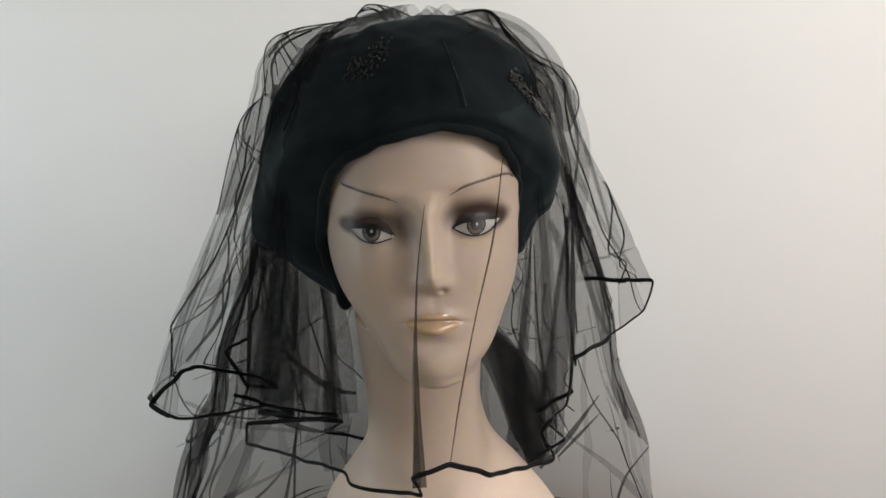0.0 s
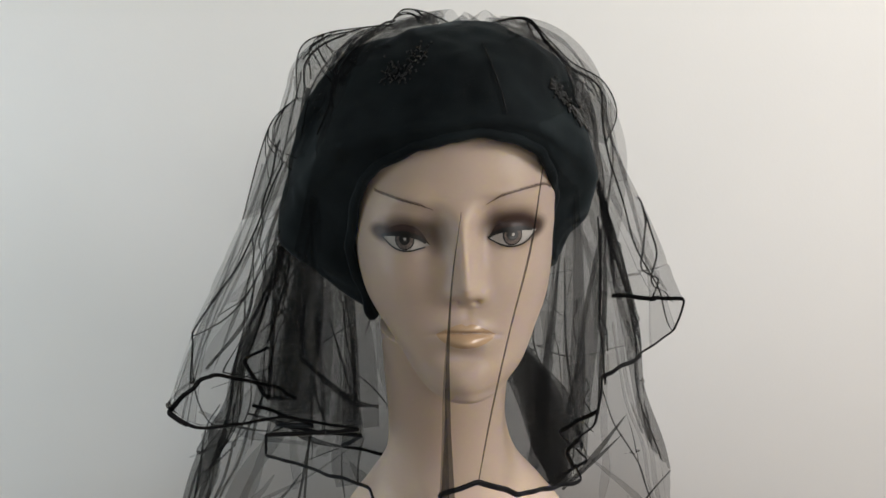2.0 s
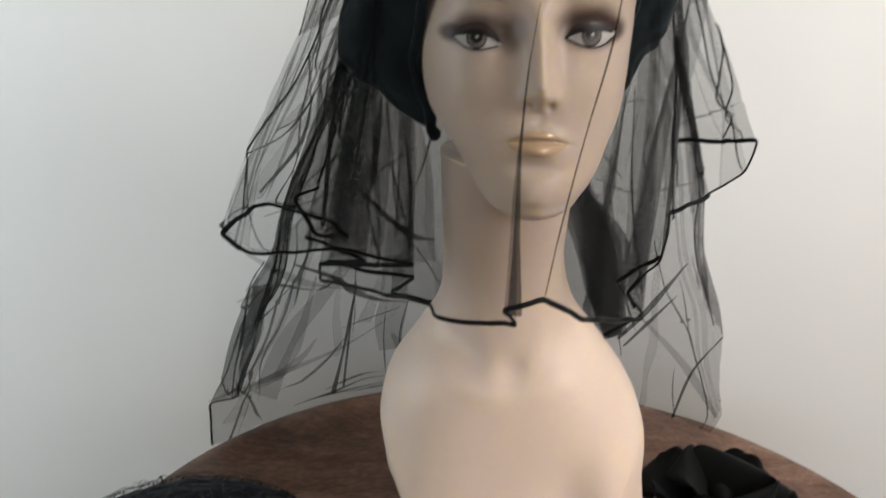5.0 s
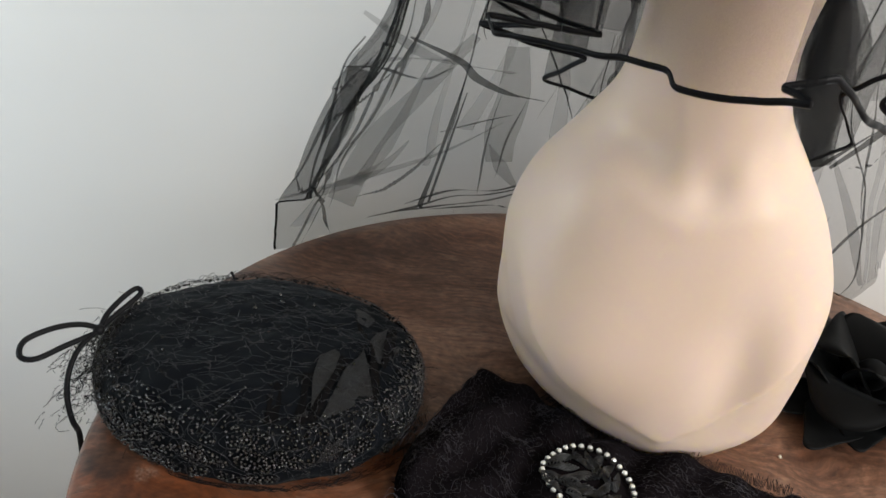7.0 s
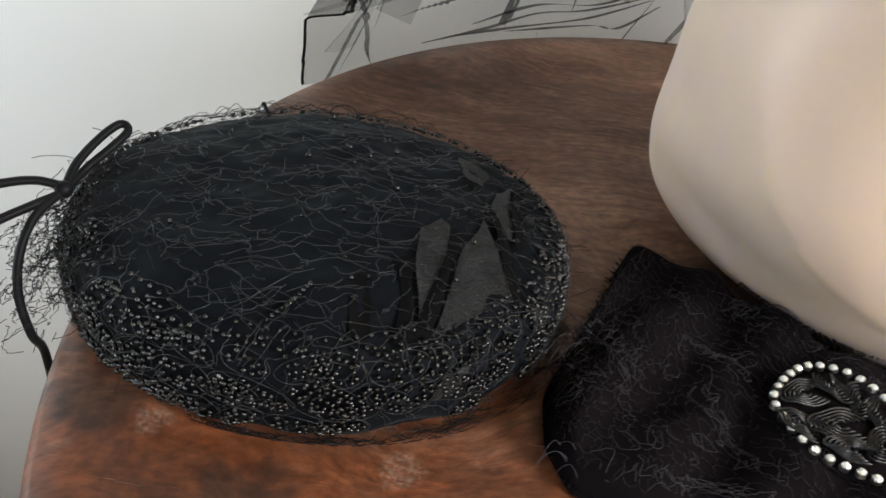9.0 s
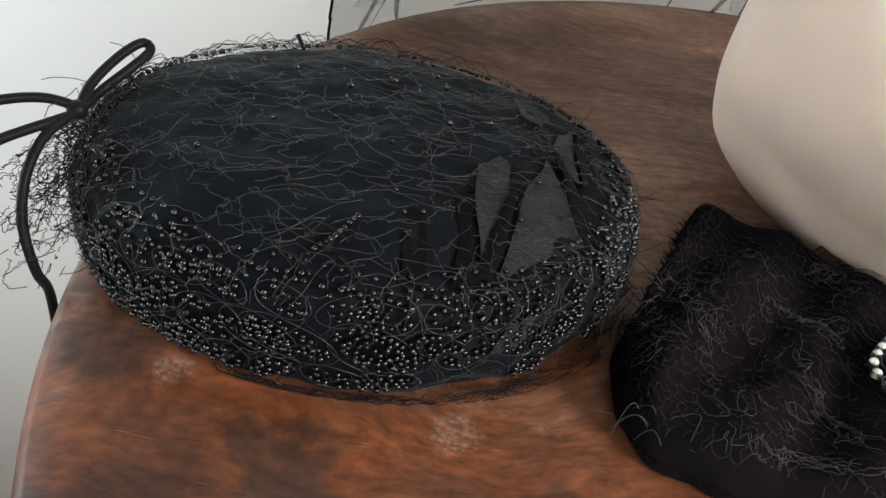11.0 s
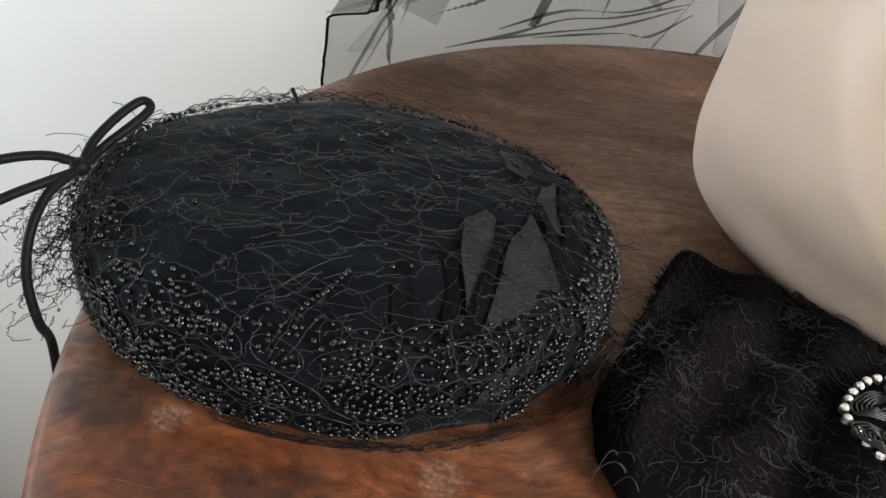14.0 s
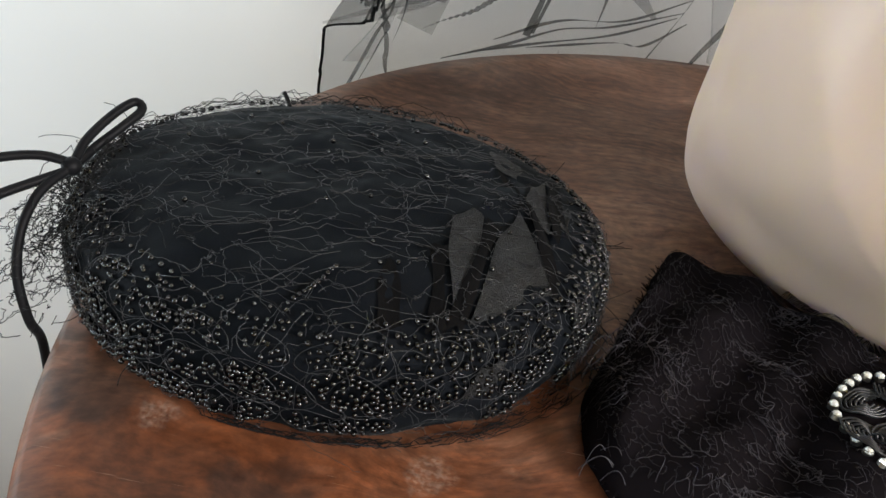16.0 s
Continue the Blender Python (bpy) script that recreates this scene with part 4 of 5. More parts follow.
    # folds of the long layer where it falls on the table
    for line, w, net in (([(-0.255, 0.80, 0.962), (-0.272, 0.80, 0.931), (-0.282, 0.80, 0.870), (-0.291, 0.80, 0.832), (-0.296, 0.80, 0.792)], [0.0015, 0.002, 0.003, 0.0025, 0.0015], FOLDED),
                         ([(-0.258, 0.80, 0.932), (-0.263, 0.80, 0.908), (-0.275, 0.80, 0.886), (-0.287, 0.80, 0.850)], [0.020, 0.016, 0.010, 0.002], BUNCHED),
                         ([(-0.272, 0.80, 0.931), (-0.240, 0.80, 0.936), (-0.214, 0.80, 0.933), (-0.194, 0.80, 0.934), (-0.174, 0.80, 0.948)], [0.002, 0.005, 0.003, 0.003, 0.001], FOLDED),
                         ([(-0.205, 0.72, 0.990), (-0.163, 0.72, 0.978), (-0.148, 0.72, 0.967), (-0.121, 0.72, 0.959), (-0.091, 0.72, 0.958)], [0.002, 0.004, 0.007, 0.004, 0.002], FOLDED),
                         ([(-0.159, 0.86, 0.965), (-0.208, 0.86, 0.896), (-0.246, 0.86, 0.841), (-0.274, 0.86, 0.765)], [0.010, 0.018, 0.024, 0.030], VEIL),
                         ([(-0.163, 0.86, 0.924), (-0.171, 0.86, 0.874), (-0.180, 0.86, 0.824), (-0.190, 0.86, 0.776)], [0.001, 0.004, 0.003, 0.006], FOLDED),
                         ([(-0.119, 0.82, 0.972), (-0.115, 0.82, 0.926), (-0.120, 0.82, 0.887), (-0.117, 0.82, 0.859)], [0.020, 0.030, 0.034, 0.026], VEIL),
                         ([(-0.310, 0.86, 0.762), (-0.253, 0.86, 0.799), (-0.227, 0.86, 0.823), (-0.210, 0.86, 0.848)], [0.004, 0.014, 0.010, 0.002], VEIL),
                         ([(-0.180, 0.86, 0.863), (-0.149, 0.86, 0.878), (-0.113, 0.86, 0.894)], [0.001, 0.002, 0.001], FOLDED)):
        strip_mesh("pleat", [pleat(line, w)], ob, net)
    # single creases that can be followed
    for line, w in (([(-0.101, 0.55, 1.183), (-0.104, 0.55, 1.142), (-0.106, 0.55, 1.116)], [0.002, 0.005, 0.003]), ([(-0.118, 0.55, 1.116), (-0.096, 0.55, 1.095), (-0.076, 0.55, 1.081), (-0.058, 0.55, 1.078)], [0.002, 0.004, 0.006, 0.003]),
                    ([(-0.188, 0.55, 1.088), (-0.122, 0.55, 1.116), (-0.076, 0.55, 1.147)], [0.0006, 0.0016, 0.0012]), ([(-0.098, 0.56, 1.146), (-0.089, 0.56, 1.114), (-0.080, 0.56, 1.081)], [0.001, 0.002, 0.001]),
                    ([(-0.086, 0.56, 1.167), (-0.079, 0.56, 1.114), (-0.078, 0.56, 1.057)], [0.001, 0.003, 0.002]), ([(-0.146, 0.53, 1.184), (-0.156, 0.53, 1.149), (-0.185, 0.53, 1.112)], [0.001, 0.003, 0.002]),
                    ([(0.088, 0.55, 1.283), (0.106, 0.55, 1.233), (0.116, 0.55, 1.180)], [0.003, 0.006, 0.002]), ([(0.106, 0.55, 1.224), (0.110, 0.55, 1.153), (0.111, 0.55, 1.078)], [0.001, 0.004, 0.004, 0.002]),
                    ([(0.062, 0.56, 1.184), (0.082, 0.56, 1.189), (0.104, 0.56, 1.190)], [0.001, 0.0014, 0.0005]), ([(0.057, 0.56, 1.131), (0.089, 0.56, 1.121), (0.130, 0.56, 1.132)], [0.0005, 0.0014, 0.0008]),
                    ([(0.080, 0.57, 1.197), (0.087, 0.57, 1.118), (0.104, 0.57, 1.039)], [0.001, 0.002, 0.002]), ([(0.143, 0.60, 1.056), (0.116, 0.60, 1.013), (0.095, 0.60, 0.986)], [0.001, 0.006, 0.003])):
        strip_mesh("pleat", [pleat(line, w)], ob, FOLDED)
    # broad panels that lie double, with straight edges
    for line, w in (([(-0.113, 0.55, 1.27), (-0.114, 0.55, 1.20), (-0.116, 0.55, 1.14), (-0.121, 0.55, 1.070)], [0.014, 0.034, 0.046, 0.048]),
                    ([(0.084, 0.56, 1.235), (0.090, 0.56, 1.141), (0.095, 0.56, 1.045)], [0.012, 0.018, 0.018]), ([(-0.080, 0.57, 1.17), (-0.072, 0.56, 1.12), (-0.070, 0.55, 1.06)], [0.010, 0.020, 0.026])):
        strip_mesh("pleat", [pleat(line, w)], ob, VEIL)
    # the bunched length that falls from behind the jaw
    strip_mesh("bunched_length", [pleat([(0.040 + d, 0.58 + d, 1.130), (0.056 + d, 0.60, 1.098), (0.074 + d, 0.615, 1.060), (0.084 + d * 0.5, 0.625, 1.020), (0.097 + d * 0.2, 0.63, 0.975)], [0.008, 0.024 - d, 0.036 + d, 0.030, 0.016 + d]) for d in (0.0, 0.005, -0.004)], ob, BUNCHED)
    # puffs of net that stand up where it is gathered on the crown: a folded crest, net down to the hat on both sides
    for n, (crest, lean) in enumerate(PUFFS):
        top = spline(crest, 60)
        foot = np.array([0.0, 0.53, 1.318])
        rows = []
        for k in np.linspace(-1, 1, 31):
            inward = abs(k) ** 1.3 * lean
            p = top + (foot - top) * inward
            p = p + np.array([0, 0.050 * k, 0.0]) + 0.004 * np.sin(np.linspace(0, 9, 60) + 2 * k + n)[:, None] * abs(k)
            rows.append(p)
        g = np.array(rows)
        g = g + (wobble(g, 60.0, 0.005, n * 7.0) - g) * np.abs(np.linspace(-1, 1, 31))[:, None, None]
        a, b = np.meshgrid(np.linspace(0, 0.12, 60), np.linspace(0, 0.12, 31))
        puff = grid_mesh("puff", g, VEIL_FACE, ob, "puffed gather of net on the crown", uv=np.stack([a, b], 2))
        tube("crest", g[15], 0.0005, FOLDED, puff, sides=5)
        for m in range(5):
            r = random.Random(n * 10 + m)
            u, v = np.linspace(r.uniform(0, 0.5), r.uniform(0.5, 1), 30), np.linspace(0.5, r.choice((0.05, 0.2, 0.3)), 30)
            tube("crease", sample(g, u, v) + (0, -0.0008, 0), 0.0004, FOLDED, puff, sides=4)


veil()


# ---- the round hat on the table ----
CENTRE, AXES, TURN = (-0.259, 0.547), (0.115, 0.095), radians(12)
PROFILE = [(0.955, 0.000), (0.985, 0.006), (1.0, 0.016), (1.0, 0.030), (0.972, 0.041), (0.90, 0.0485), (0.6, 0.0565), (0.0, 0.060)]


def hat_point(angle, along):
    """A place on the round hat: angle in radians, along 0 at the base to 1 at the middle of the top."""
    pr = HAT_CURVE
    r, z = np.interp(along, np.linspace(0, 1, len(pr)), pr[:, 0]), np.interp(along, np.linspace(0, 1, len(pr)), pr[:, 1])
    x, y = AXES[0] * r * np.cos(angle), AXES[1] * r * np.sin(angle)
    return np.stack([x * math.cos(TURN) - y * math.sin(TURN), x * math.sin(TURN) + y * math.cos(TURN), z + 0 * x], -1)


HAT_CURVE = spline(np.array(PROFILE) * (0.106, 1), 200) / (0.106, 1)


def hat_top(x, y):
    """The height of the round hat over a place of its own plan."""
    u, v = x * math.cos(TURN) + y * math.sin(TURN), -x * math.sin(TURN) + y * math.cos(TURN)
    r = np.hypot(u / AXES[0], v / AXES[1])
    return np.where(r < 1.0, np.interp(r, HAT_CURVE[::-1, 0], HAT_CURVE[::-1, 1]), 0.0015)


def thread_mesh(name, paths, radius, material, parent, label=""):
    """Many fine threads, three-sided, in one mesh."""
    pts, quads, at = [], [], 0
    for n, path in enumerate(paths):
        g = tube_points(path, radius if np.isscalar(radius) else radius[n], 3)
        r, c = g.shape[:2]
        i = at + np.arange(r * c).reshape(r, c)
        i = np.concatenate([i, i[:, :1]], 1)
        pts.append(g.reshape(-1, 3))
        quads.append(np.stack([i[:-1, :-1], i[:-1, 1:], i[1:, 1:], i[1:, :-1]], -1).reshape(-1, 4))
        at += r * c
    mesh = bpy.data.meshes.new(name)
    mesh.from_pydata(np.vstack(pts).tolist(), [], np.vstack(quads).tolist())
    mesh.polygons.foreach_set("use_smooth", [True] * len(mesh.polygons))
    mesh.materials.append(material)
    ob = new(name, mesh)
    ob.parent = parent
    return tagged(ob, label, kind="stuff")


#  corners in the plan of the hat
PATCHES = [((0.0696, 0.0025), (0.0874, -0.0419), (0.0561, -0.0688), (0.0618, -0.0271)), ((0.0733, 0.0283), (0.0824, 0.039), (0.0841, -0.007), (0.0734, 0.0069)), ((0.0416, -0.0136), (0.0565, -0.0013), (0.0522, -0.0615), (0.0488, -0.0677)),
           ((0.0541, 0.0575), (0.0697, 0.0485), (0.0683, 0.0299), (0.0561, 0.039)), ((0.0901, 0.0165), (0.0932, 0.0198), (0.0929, -0.0022), (0.0891, 0.0058))]
SASHES = [((0.0369, -0.0386), (0.0425, -0.0342), (0.0481, -0.076), (0.0428, -0.0779)), ((0.0568, -0.0109), (0.0638, -0.0132), (0.0539, -0.0718), (0.0492, -0.0744)), ((0.07, 0.017), (0.0743, 0.018), (0.0889, -0.0305), (0.0878, -0.044)),
          ((0.0823, 0.0435), (0.0897, 0.0408), (0.0896, -0.0101), (0.0847, -0.0096)), ((0.0215, -0.0541), (0.0255, -0.0514), (0.0339, -0.0804), (0.0235, -0.0841)), ((0.0591, 0.0347), (0.067, 0.0237), (0.0721, 0.0057), (0.0677, 0.0034))]


def outward(p):
    """A rough way out of the round hat at points on it."""
    d = p - np.array([0, 0, -0.035]) + p * np.array([0.6, 0.6, 0])
    return d / np.linalg.norm(d, axis=-1, keepdims=True)


def honeycomb(half_x, half_y, side, jitter, rnd):
    """The threads of a six-sided net over a rectangle about the origin, as pairs of ends."""
    knots = {}
    def knot(x, y):
        key = (round(x / side * 4), round(y / side * 4))
        if key not in knots:
            knots[key] = (x + rnd.gauss(0, jitter * side), y + rnd.gauss(0, jitter * side))
        return knots[key]
    out = []
    step, rise = side * math.sqrt(3), side * 1.5
    for j in range(-int(half_y / rise) - 1, int(half_y / rise) + 2):
        for i in range(-int(half_x / step) - 1, int(half_x / step) + 2):
            x, y = (i + 0.5 * (j % 2)) * step, j * rise
            if abs(x) > half_x or abs(y) > half_y:
                continue
            top, left, right, low = (x, y), (x - step / 2, y - side / 2), (x + step / 2, y - side / 2), (x, y + side)
            for end in (left, right, low):
                out.append((knot(*top), knot(*end)))
    return out


def small_hat():
    ob = thing("pillbox_hat", "round black beaded hat with torn netting and cord ties", "hat", (*CENTRE, TOP))
    rnd = random.Random(7)
    angle, along = np.meshgrid(np.linspace(0, 2 * np.pi, 180, endpoint=False), np.linspace(0, 0.995, 90))
    g = wobble(wobble(hat_point(angle, along), 45.0, 0.0030, 5.0), 130.0, 0.0010, 9.0)
    g[..., 2] = np.maximum(g[..., 2], 0.0005)
    g[0, :, 2] = 0.0005
    grid_mesh("body", g, HAT_CLOTH, ob, "black cloth crown", wrap=True)
    # bare satin of the crown showing through gaps of the net
    for n, corners in enumerate(PATCHES + SASHES):
        a, b, c, d = [np.array(q) for q in corners]
        u, v = [k[..., None] for k in np.meshgrid(np.linspace(0, 1, 18), np.linspace(0, 1, 18))]
        xy = (a * (1 - u) + b * u) * (1 - v) + (d * (1 - u) + c * u) * v
        edge = np.maximum(np.abs(2 * u - 1), np.abs(2 * v - 1)) ** 4
        xy = xy + edge * 0.0010 * np.concatenate([np.sin(u * 3 + v * 6 + n), np.cos(u * 6 + v * 4 + n)], 2)
        lift = (0.0011 if n < len(PATCHES) else 0.0015) + 0.0009 * np.sin(u * 3.1 + n)[..., 0] * np.sin(v * 3.1)[..., 0]
        p = np.concatenate([xy, (hat_top(xy[..., 0], xy[..., 1]) + lift)[..., None]], 2)
        p = p + outward(p) * np.array([0.0008, 0.0008, 0])
        if n < len(PATCHES):
            grid_mesh("satin_patch", p, GREY_SATIN, ob, "bare dark grey satin patch")
        else:
            grid_mesh("sash", p, HAT_SASH, ob, "black sash between the satin patches")
    for a0, a1, s0, s1 in ((-41, -34, 0.235, 0.30), (-69, -63, 0.15, 0.24)):
        a, k = np.meshgrid(np.radians(np.linspace(a0, a1, 12)), np.linspace(s0, s1, 12))
        p = hat_point(a + 0.6 * (k - s0), k + 0.008 * np.sin(a * 60))
        grid_mesh("satin_patch", p + outward(p) * 0.0022, GREY_SATIN, ob, "bare dark grey satin patch")
    # beads: leaf-shaped motifs filled with beads and outlined by thread, border lines above them
    beads, outlines = [], []
    def put(a, s):
        p = hat_point(np.array(a), np.array(s))
        beads.append(p + outward(p) * 0.0022)
    span, tall = 0.105, 0.150
    for row, (s0, size) in enumerate(((0.070, 0.0095), (0.175, 0.0115), (0.275, 0.0090))):
        for n in range(27):
            a0 = radians(-192 + n * 9.6 + 4.8 * (row % 2) + rnd.gauss(0, 1.2))
            if a0 > radians(48) or rnd.random() < 0.10:
                continue
            wide, high, turn = size * rnd.uniform(0.75, 1.25), size * rnd.uniform(0.48, 0.72), rnd.uniform(-0.7, 0.9)
            gap = rnd.uniform(0.0027, 0.0033)
            for i in range(-5, 6):
                for j in range(-4, 5):
                    x, y = (i + 0.5 * (j % 2)) * gap + rnd.gauss(0, 0.0005), j * gap * 0.86 + rnd.gauss(0, 0.0005)
                    if (x / wide) ** 2 + (y / high) ** 2 < 1 and rnd.random() < 0.86:
                        u, v = x * math.cos(turn) - y * math.sin(turn), x * math.sin(turn) + y * math.cos(turn)
                        put(a0 + u / span, min(max(s0 + v / tall, 0.015), 0.345))
            k = np.linspace(0, 2 * math.pi, 26)
            u, v = 1.18 * wide * np.cos(k), 1.22 * high * np.sin(k)
            p = hat_point(a0 + (u * math.cos(turn) - v * math.sin(turn)) / span, np.clip(s0 + (u * math.sin(turn) + v * math.cos(turn)) / tall, 0.01, 0.36))
            outlines.append(p + outward(p) * (0.0022 + 0.0003 * np.sin(k * 5))[:, None])
    for n in range(170):
        a = radians(-196 + n * 1.62)
        if rnd.random() < 0.75:
            put(a + rnd.gauss(0, 0.008), 0.338 + 0.012 * math.sin(a * 13) + rnd.gauss(0, 0.006))
        if a < radians(10) and rnd.random() < 0.75:
            put(a + 0.012, 0.314 + 0.012 * math.sin(a * 13) + rnd.gauss(0, 0.007))
        if n % 2 and a < radians(-30):
            put(a, 0.358 + 0.022 * abs(math.sin(a * 6)))
    for n in range(150):          # thick at the end towards the lace
        put(radians(rnd.uniform(-44, 12)), rnd.uniform(0.20, 0.40))
    for n in range(70):
        put(radians(rnd.uniform(30, 200)), 0.345 + rnd.gauss(0, 0.014))
    for n in range(30):
        put(radians(rnd.uniform(0, 360)), rnd.uniform(0.42, 0.9))
    for a0, s0, a1, s1 in ((-104, 0.40, -96, 0.54),):    # stray strings on the top
        for k in np.linspace(0, 1, 11):
            put(radians(a0 + (a1 - a0) * k), s0 + (s1 - s0) * k + 0.004 * math.sin(9 * k))
    size = np.array([rnd.uniform(0.00090, 0.00128) for _ in beads])
    bead_mesh("bead_trim", beads, size, JET, ob, "bands of small glossy black jet beads", 2)
    thread_mesh("bead_outline", outlines, 0.00013, THREAD, ob, "couched thread round the bead motifs")
    # the net: stretched cells of curling thread drawn over the whole hat
    paths = []
    for a, b in honeycomb(0.155, 0.155, 0.0062, 0.30, rnd):
        if rnd.random() < 0.20:
            continue
        k = np.linspace(0, 1, 8)
        wave = np.convolve([rnd.gauss(0, 0.0008) for _ in range(10)], (0.25, 0.5, 0.25), "valid")
        u, v = (a[0] + (b[0] - a[0]) * k) * 1.45 + wave, (a[1] + (b[1] - a[1]) * k) * 0.92 + 0.0011 * math.sin(a[0] * 900) * np.sin(k * math.pi) + wave[::-1]
        far = np.hypot(u, v)
        if far.max() > 0.149 or far.min() < 0.002:
            continue
        p = hat_point(np.arctan2(v, u), 1 - far / 0.150)
        p = p + outward(p) * (0.0030 + 0.0012 * rnd.random() + 0.0005 * np.sin(k * 9))[:, None]
        paths.append(p)
        if rnd.random() < 0.35:
            paths.append(p + np.array([rnd.gauss(0, 0.0007) for _ in range(3)]))
        if rnd.random() < 0.22:      # a curl where the thread is knotted
            t = np.linspace(0, rnd.uniform(3, 7), 9)
            r = rnd.uniform(0.0008, 0.0020)
            paths.append(p[0] + np.stack([r * np.cos(t), r * np.sin(t) * 0.8, 0.0008 * np.sin(t * 2) + 0.0004], 1))
    thread_mesh("net", [p for n, p in enumerate(paths) if n % 3], 0.00011, THREAD, ob, "stretched black net of curling thread")
    thread_mesh("net", paths[::3], 0.00016, THREAD_DARK, ob, "stretched black net of curling thread")
    # netting: stretched threads over the top, a torn edge round it
    paths = []
    for n in range(230):
        r, t = math.sqrt(rnd.random()), rnd.uniform(0, 2 * math.pi)
        x, y = 0.118 * r * math.cos(t), 0.098 * r * math.sin(t)
        turn, long_ = radians(rnd.gauss(6, 24) if n % 5 else rnd.uniform(40, 140)), rnd.uniform(0.008, 0.042) * (1 if n % 5 else 0.5)
        k = np.linspace(0, 1, 9)
        px = x + long_ * k * math.cos(turn) + np.array([rnd.gauss(0, 0.0007) for _ in k])
        py = y + long_ * k * math.sin(turn) + 0.003 * np.sin(k * rnd.uniform(2, 8) + n) + np.array([rnd.gauss(0, 0.0006) for _ in k])
        paths.append(np.stack([px, py, hat_top(px, py) + 0.0022 + 0.0012 * rnd.random()], 1))
    for n in range(150):
        a, s = radians(rnd.uniform(-185, 75)), rnd.uniform(0.05, 0.34)
        k = np.linspace(0, 1, 8)
        da, ds = rnd.gauss(0, 0.06), rnd.choice((-1, 1)) * rnd.uniform(0.03, 0.16)
        p = hat_point(a + da * k + np.array([rnd.gauss(0, 0.006) for _ in k]), np.clip(s + ds * k, 0.01, 0.4))
        d = p / np.linalg.norm(p, axis=1, keepdims=True)
        paths.append(p + d * 0.0030)
    thread_mesh("netting", paths, 0.00011, THREAD, ob, "fine torn black netting with knots")
    paths = []
    for layer in range(4):      # torn net that hangs out at the end beside the ties
        for a, b in honeycomb(0.050, 0.019, 0.0030, 0.42, rnd):
            if rnd.random() < 0.30 + 0.016 / 0.019 * max(a[1], 0) * 18:
                continue
            k = np.linspace(0, 1, 6)
            u, q = a[0] + (b[0] - a[0]) * k, 0.019 + a[1] + (b[1] - a[1]) * k
            w = np.array([rnd.gauss(0, 0.0004) for _ in k])
            p = hat_point(radians(184) + u / 0.105 + w * 4, 0.36 - 0.20 * q / 0.038)
            d = p * np.array([1, 1, 0]) / np.linalg.norm(p[:, :2], axis=1, keepdims=True)
            bulge = 0.5 + 0.3 * math.sin(layer * 2.1) + 0.25 * np.sin(u * 130 + layer * 3)
            p = p + d * (q * bulge + w)[:, None] + np.array([0, 0, 1]) * (-0.25 * q + w + 0.003 * np.sin(u * 210 + layer))[:, None]
            p[:, 2] = np.maximum(p[:, 2], -0.02)
            paths.append(p)
    for n in range(110):      # loose ends there
        a = radians(rnd.gauss(186, 20))
        p = hat_point(np.array(a), np.array(rnd.uniform(0.05, 0.5)))
        pts = [p]
        way = np.array([math.cos(a), math.sin(a), rnd.gauss(-0.1, 0.45)])
        for k in range(rnd.choice((4, 6, 8, 10))):
            way = 0.75 * way + np.array([rnd.gauss(0, 0.8), rnd.gauss(0, 0.8), rnd.gauss(-0.12, 0.8)])
            pts.append(pts[-1] + 0.0040 * way / np.linalg.norm(way))
        p = np.array(pts)
        p[:, 2] = np.maximum(p[:, 2], -0.02)
        paths.append(p)
    for n in range(70):       # and along the back of the rim
        a = radians(rnd.uniform(50, 175))
        k = np.linspace(0, 1, 10)
        p = hat_point(a + rnd.uniform(0.05, 0.35) * k, 0.34 + 0 * k)
        p[:, 2] += 0.002 + rnd.uniform(0.001, 0.007) * np.sin(np.pi * k) + np.array([rnd.gauss(0, 0.0007) for _ in k])
        paths.append(p)
    for n in range(150):      # and on the table in front
        a = radians(rnd.uniform(-118, -8))
        k = np.linspace(0, 1, 12)
        p = hat_point(a + rnd.uniform(0.05, 0.20) * k, 0.1 + 0 * k)
        grow = 1 + rnd.uniform(0.0, 0.055) * math.sin(math.radians(-118) - a) ** 2 * 1.6 + 0.012 * np.sin(k * 5 + n) + 0.01
        p = p * np.stack([grow, grow, 0 * k], 1) + np.array([0, 0, 1]) * (0.0006 + 0.002 * np.abs(np.sin(k * 5 + n)))[:, None]
        paths.append(p)
    for n in range(60):
        a = radians(rnd.uniform(-50, 40))
        p = hat_point(np.array(a), np.array(rnd.uniform(0.05, 0.45)))
        k = np.linspace(0, 1, 8)[:, None]
        out = np.array([math.cos(a), math.sin(a), rnd.gauss(0, 0.5)])
        q = p + out * k * rnd.uniform(0.004, 0.014) + np.array([rnd.gauss(0, 0.003), rnd.gauss(0, 0.003), rnd.gauss(0, 0.003)]) * k ** 2
        q[:, 2] = np.maximum(q[:, 2], 0.0005)
        paths.append(q)
    thread_mesh("netting_edge", paths, 0.00018, THREAD_DARK, ob, "loose torn edge of black netting")
    # cord ties: a bow of two loops and a hanging end
    at = np.array([*CENTRE, TOP])
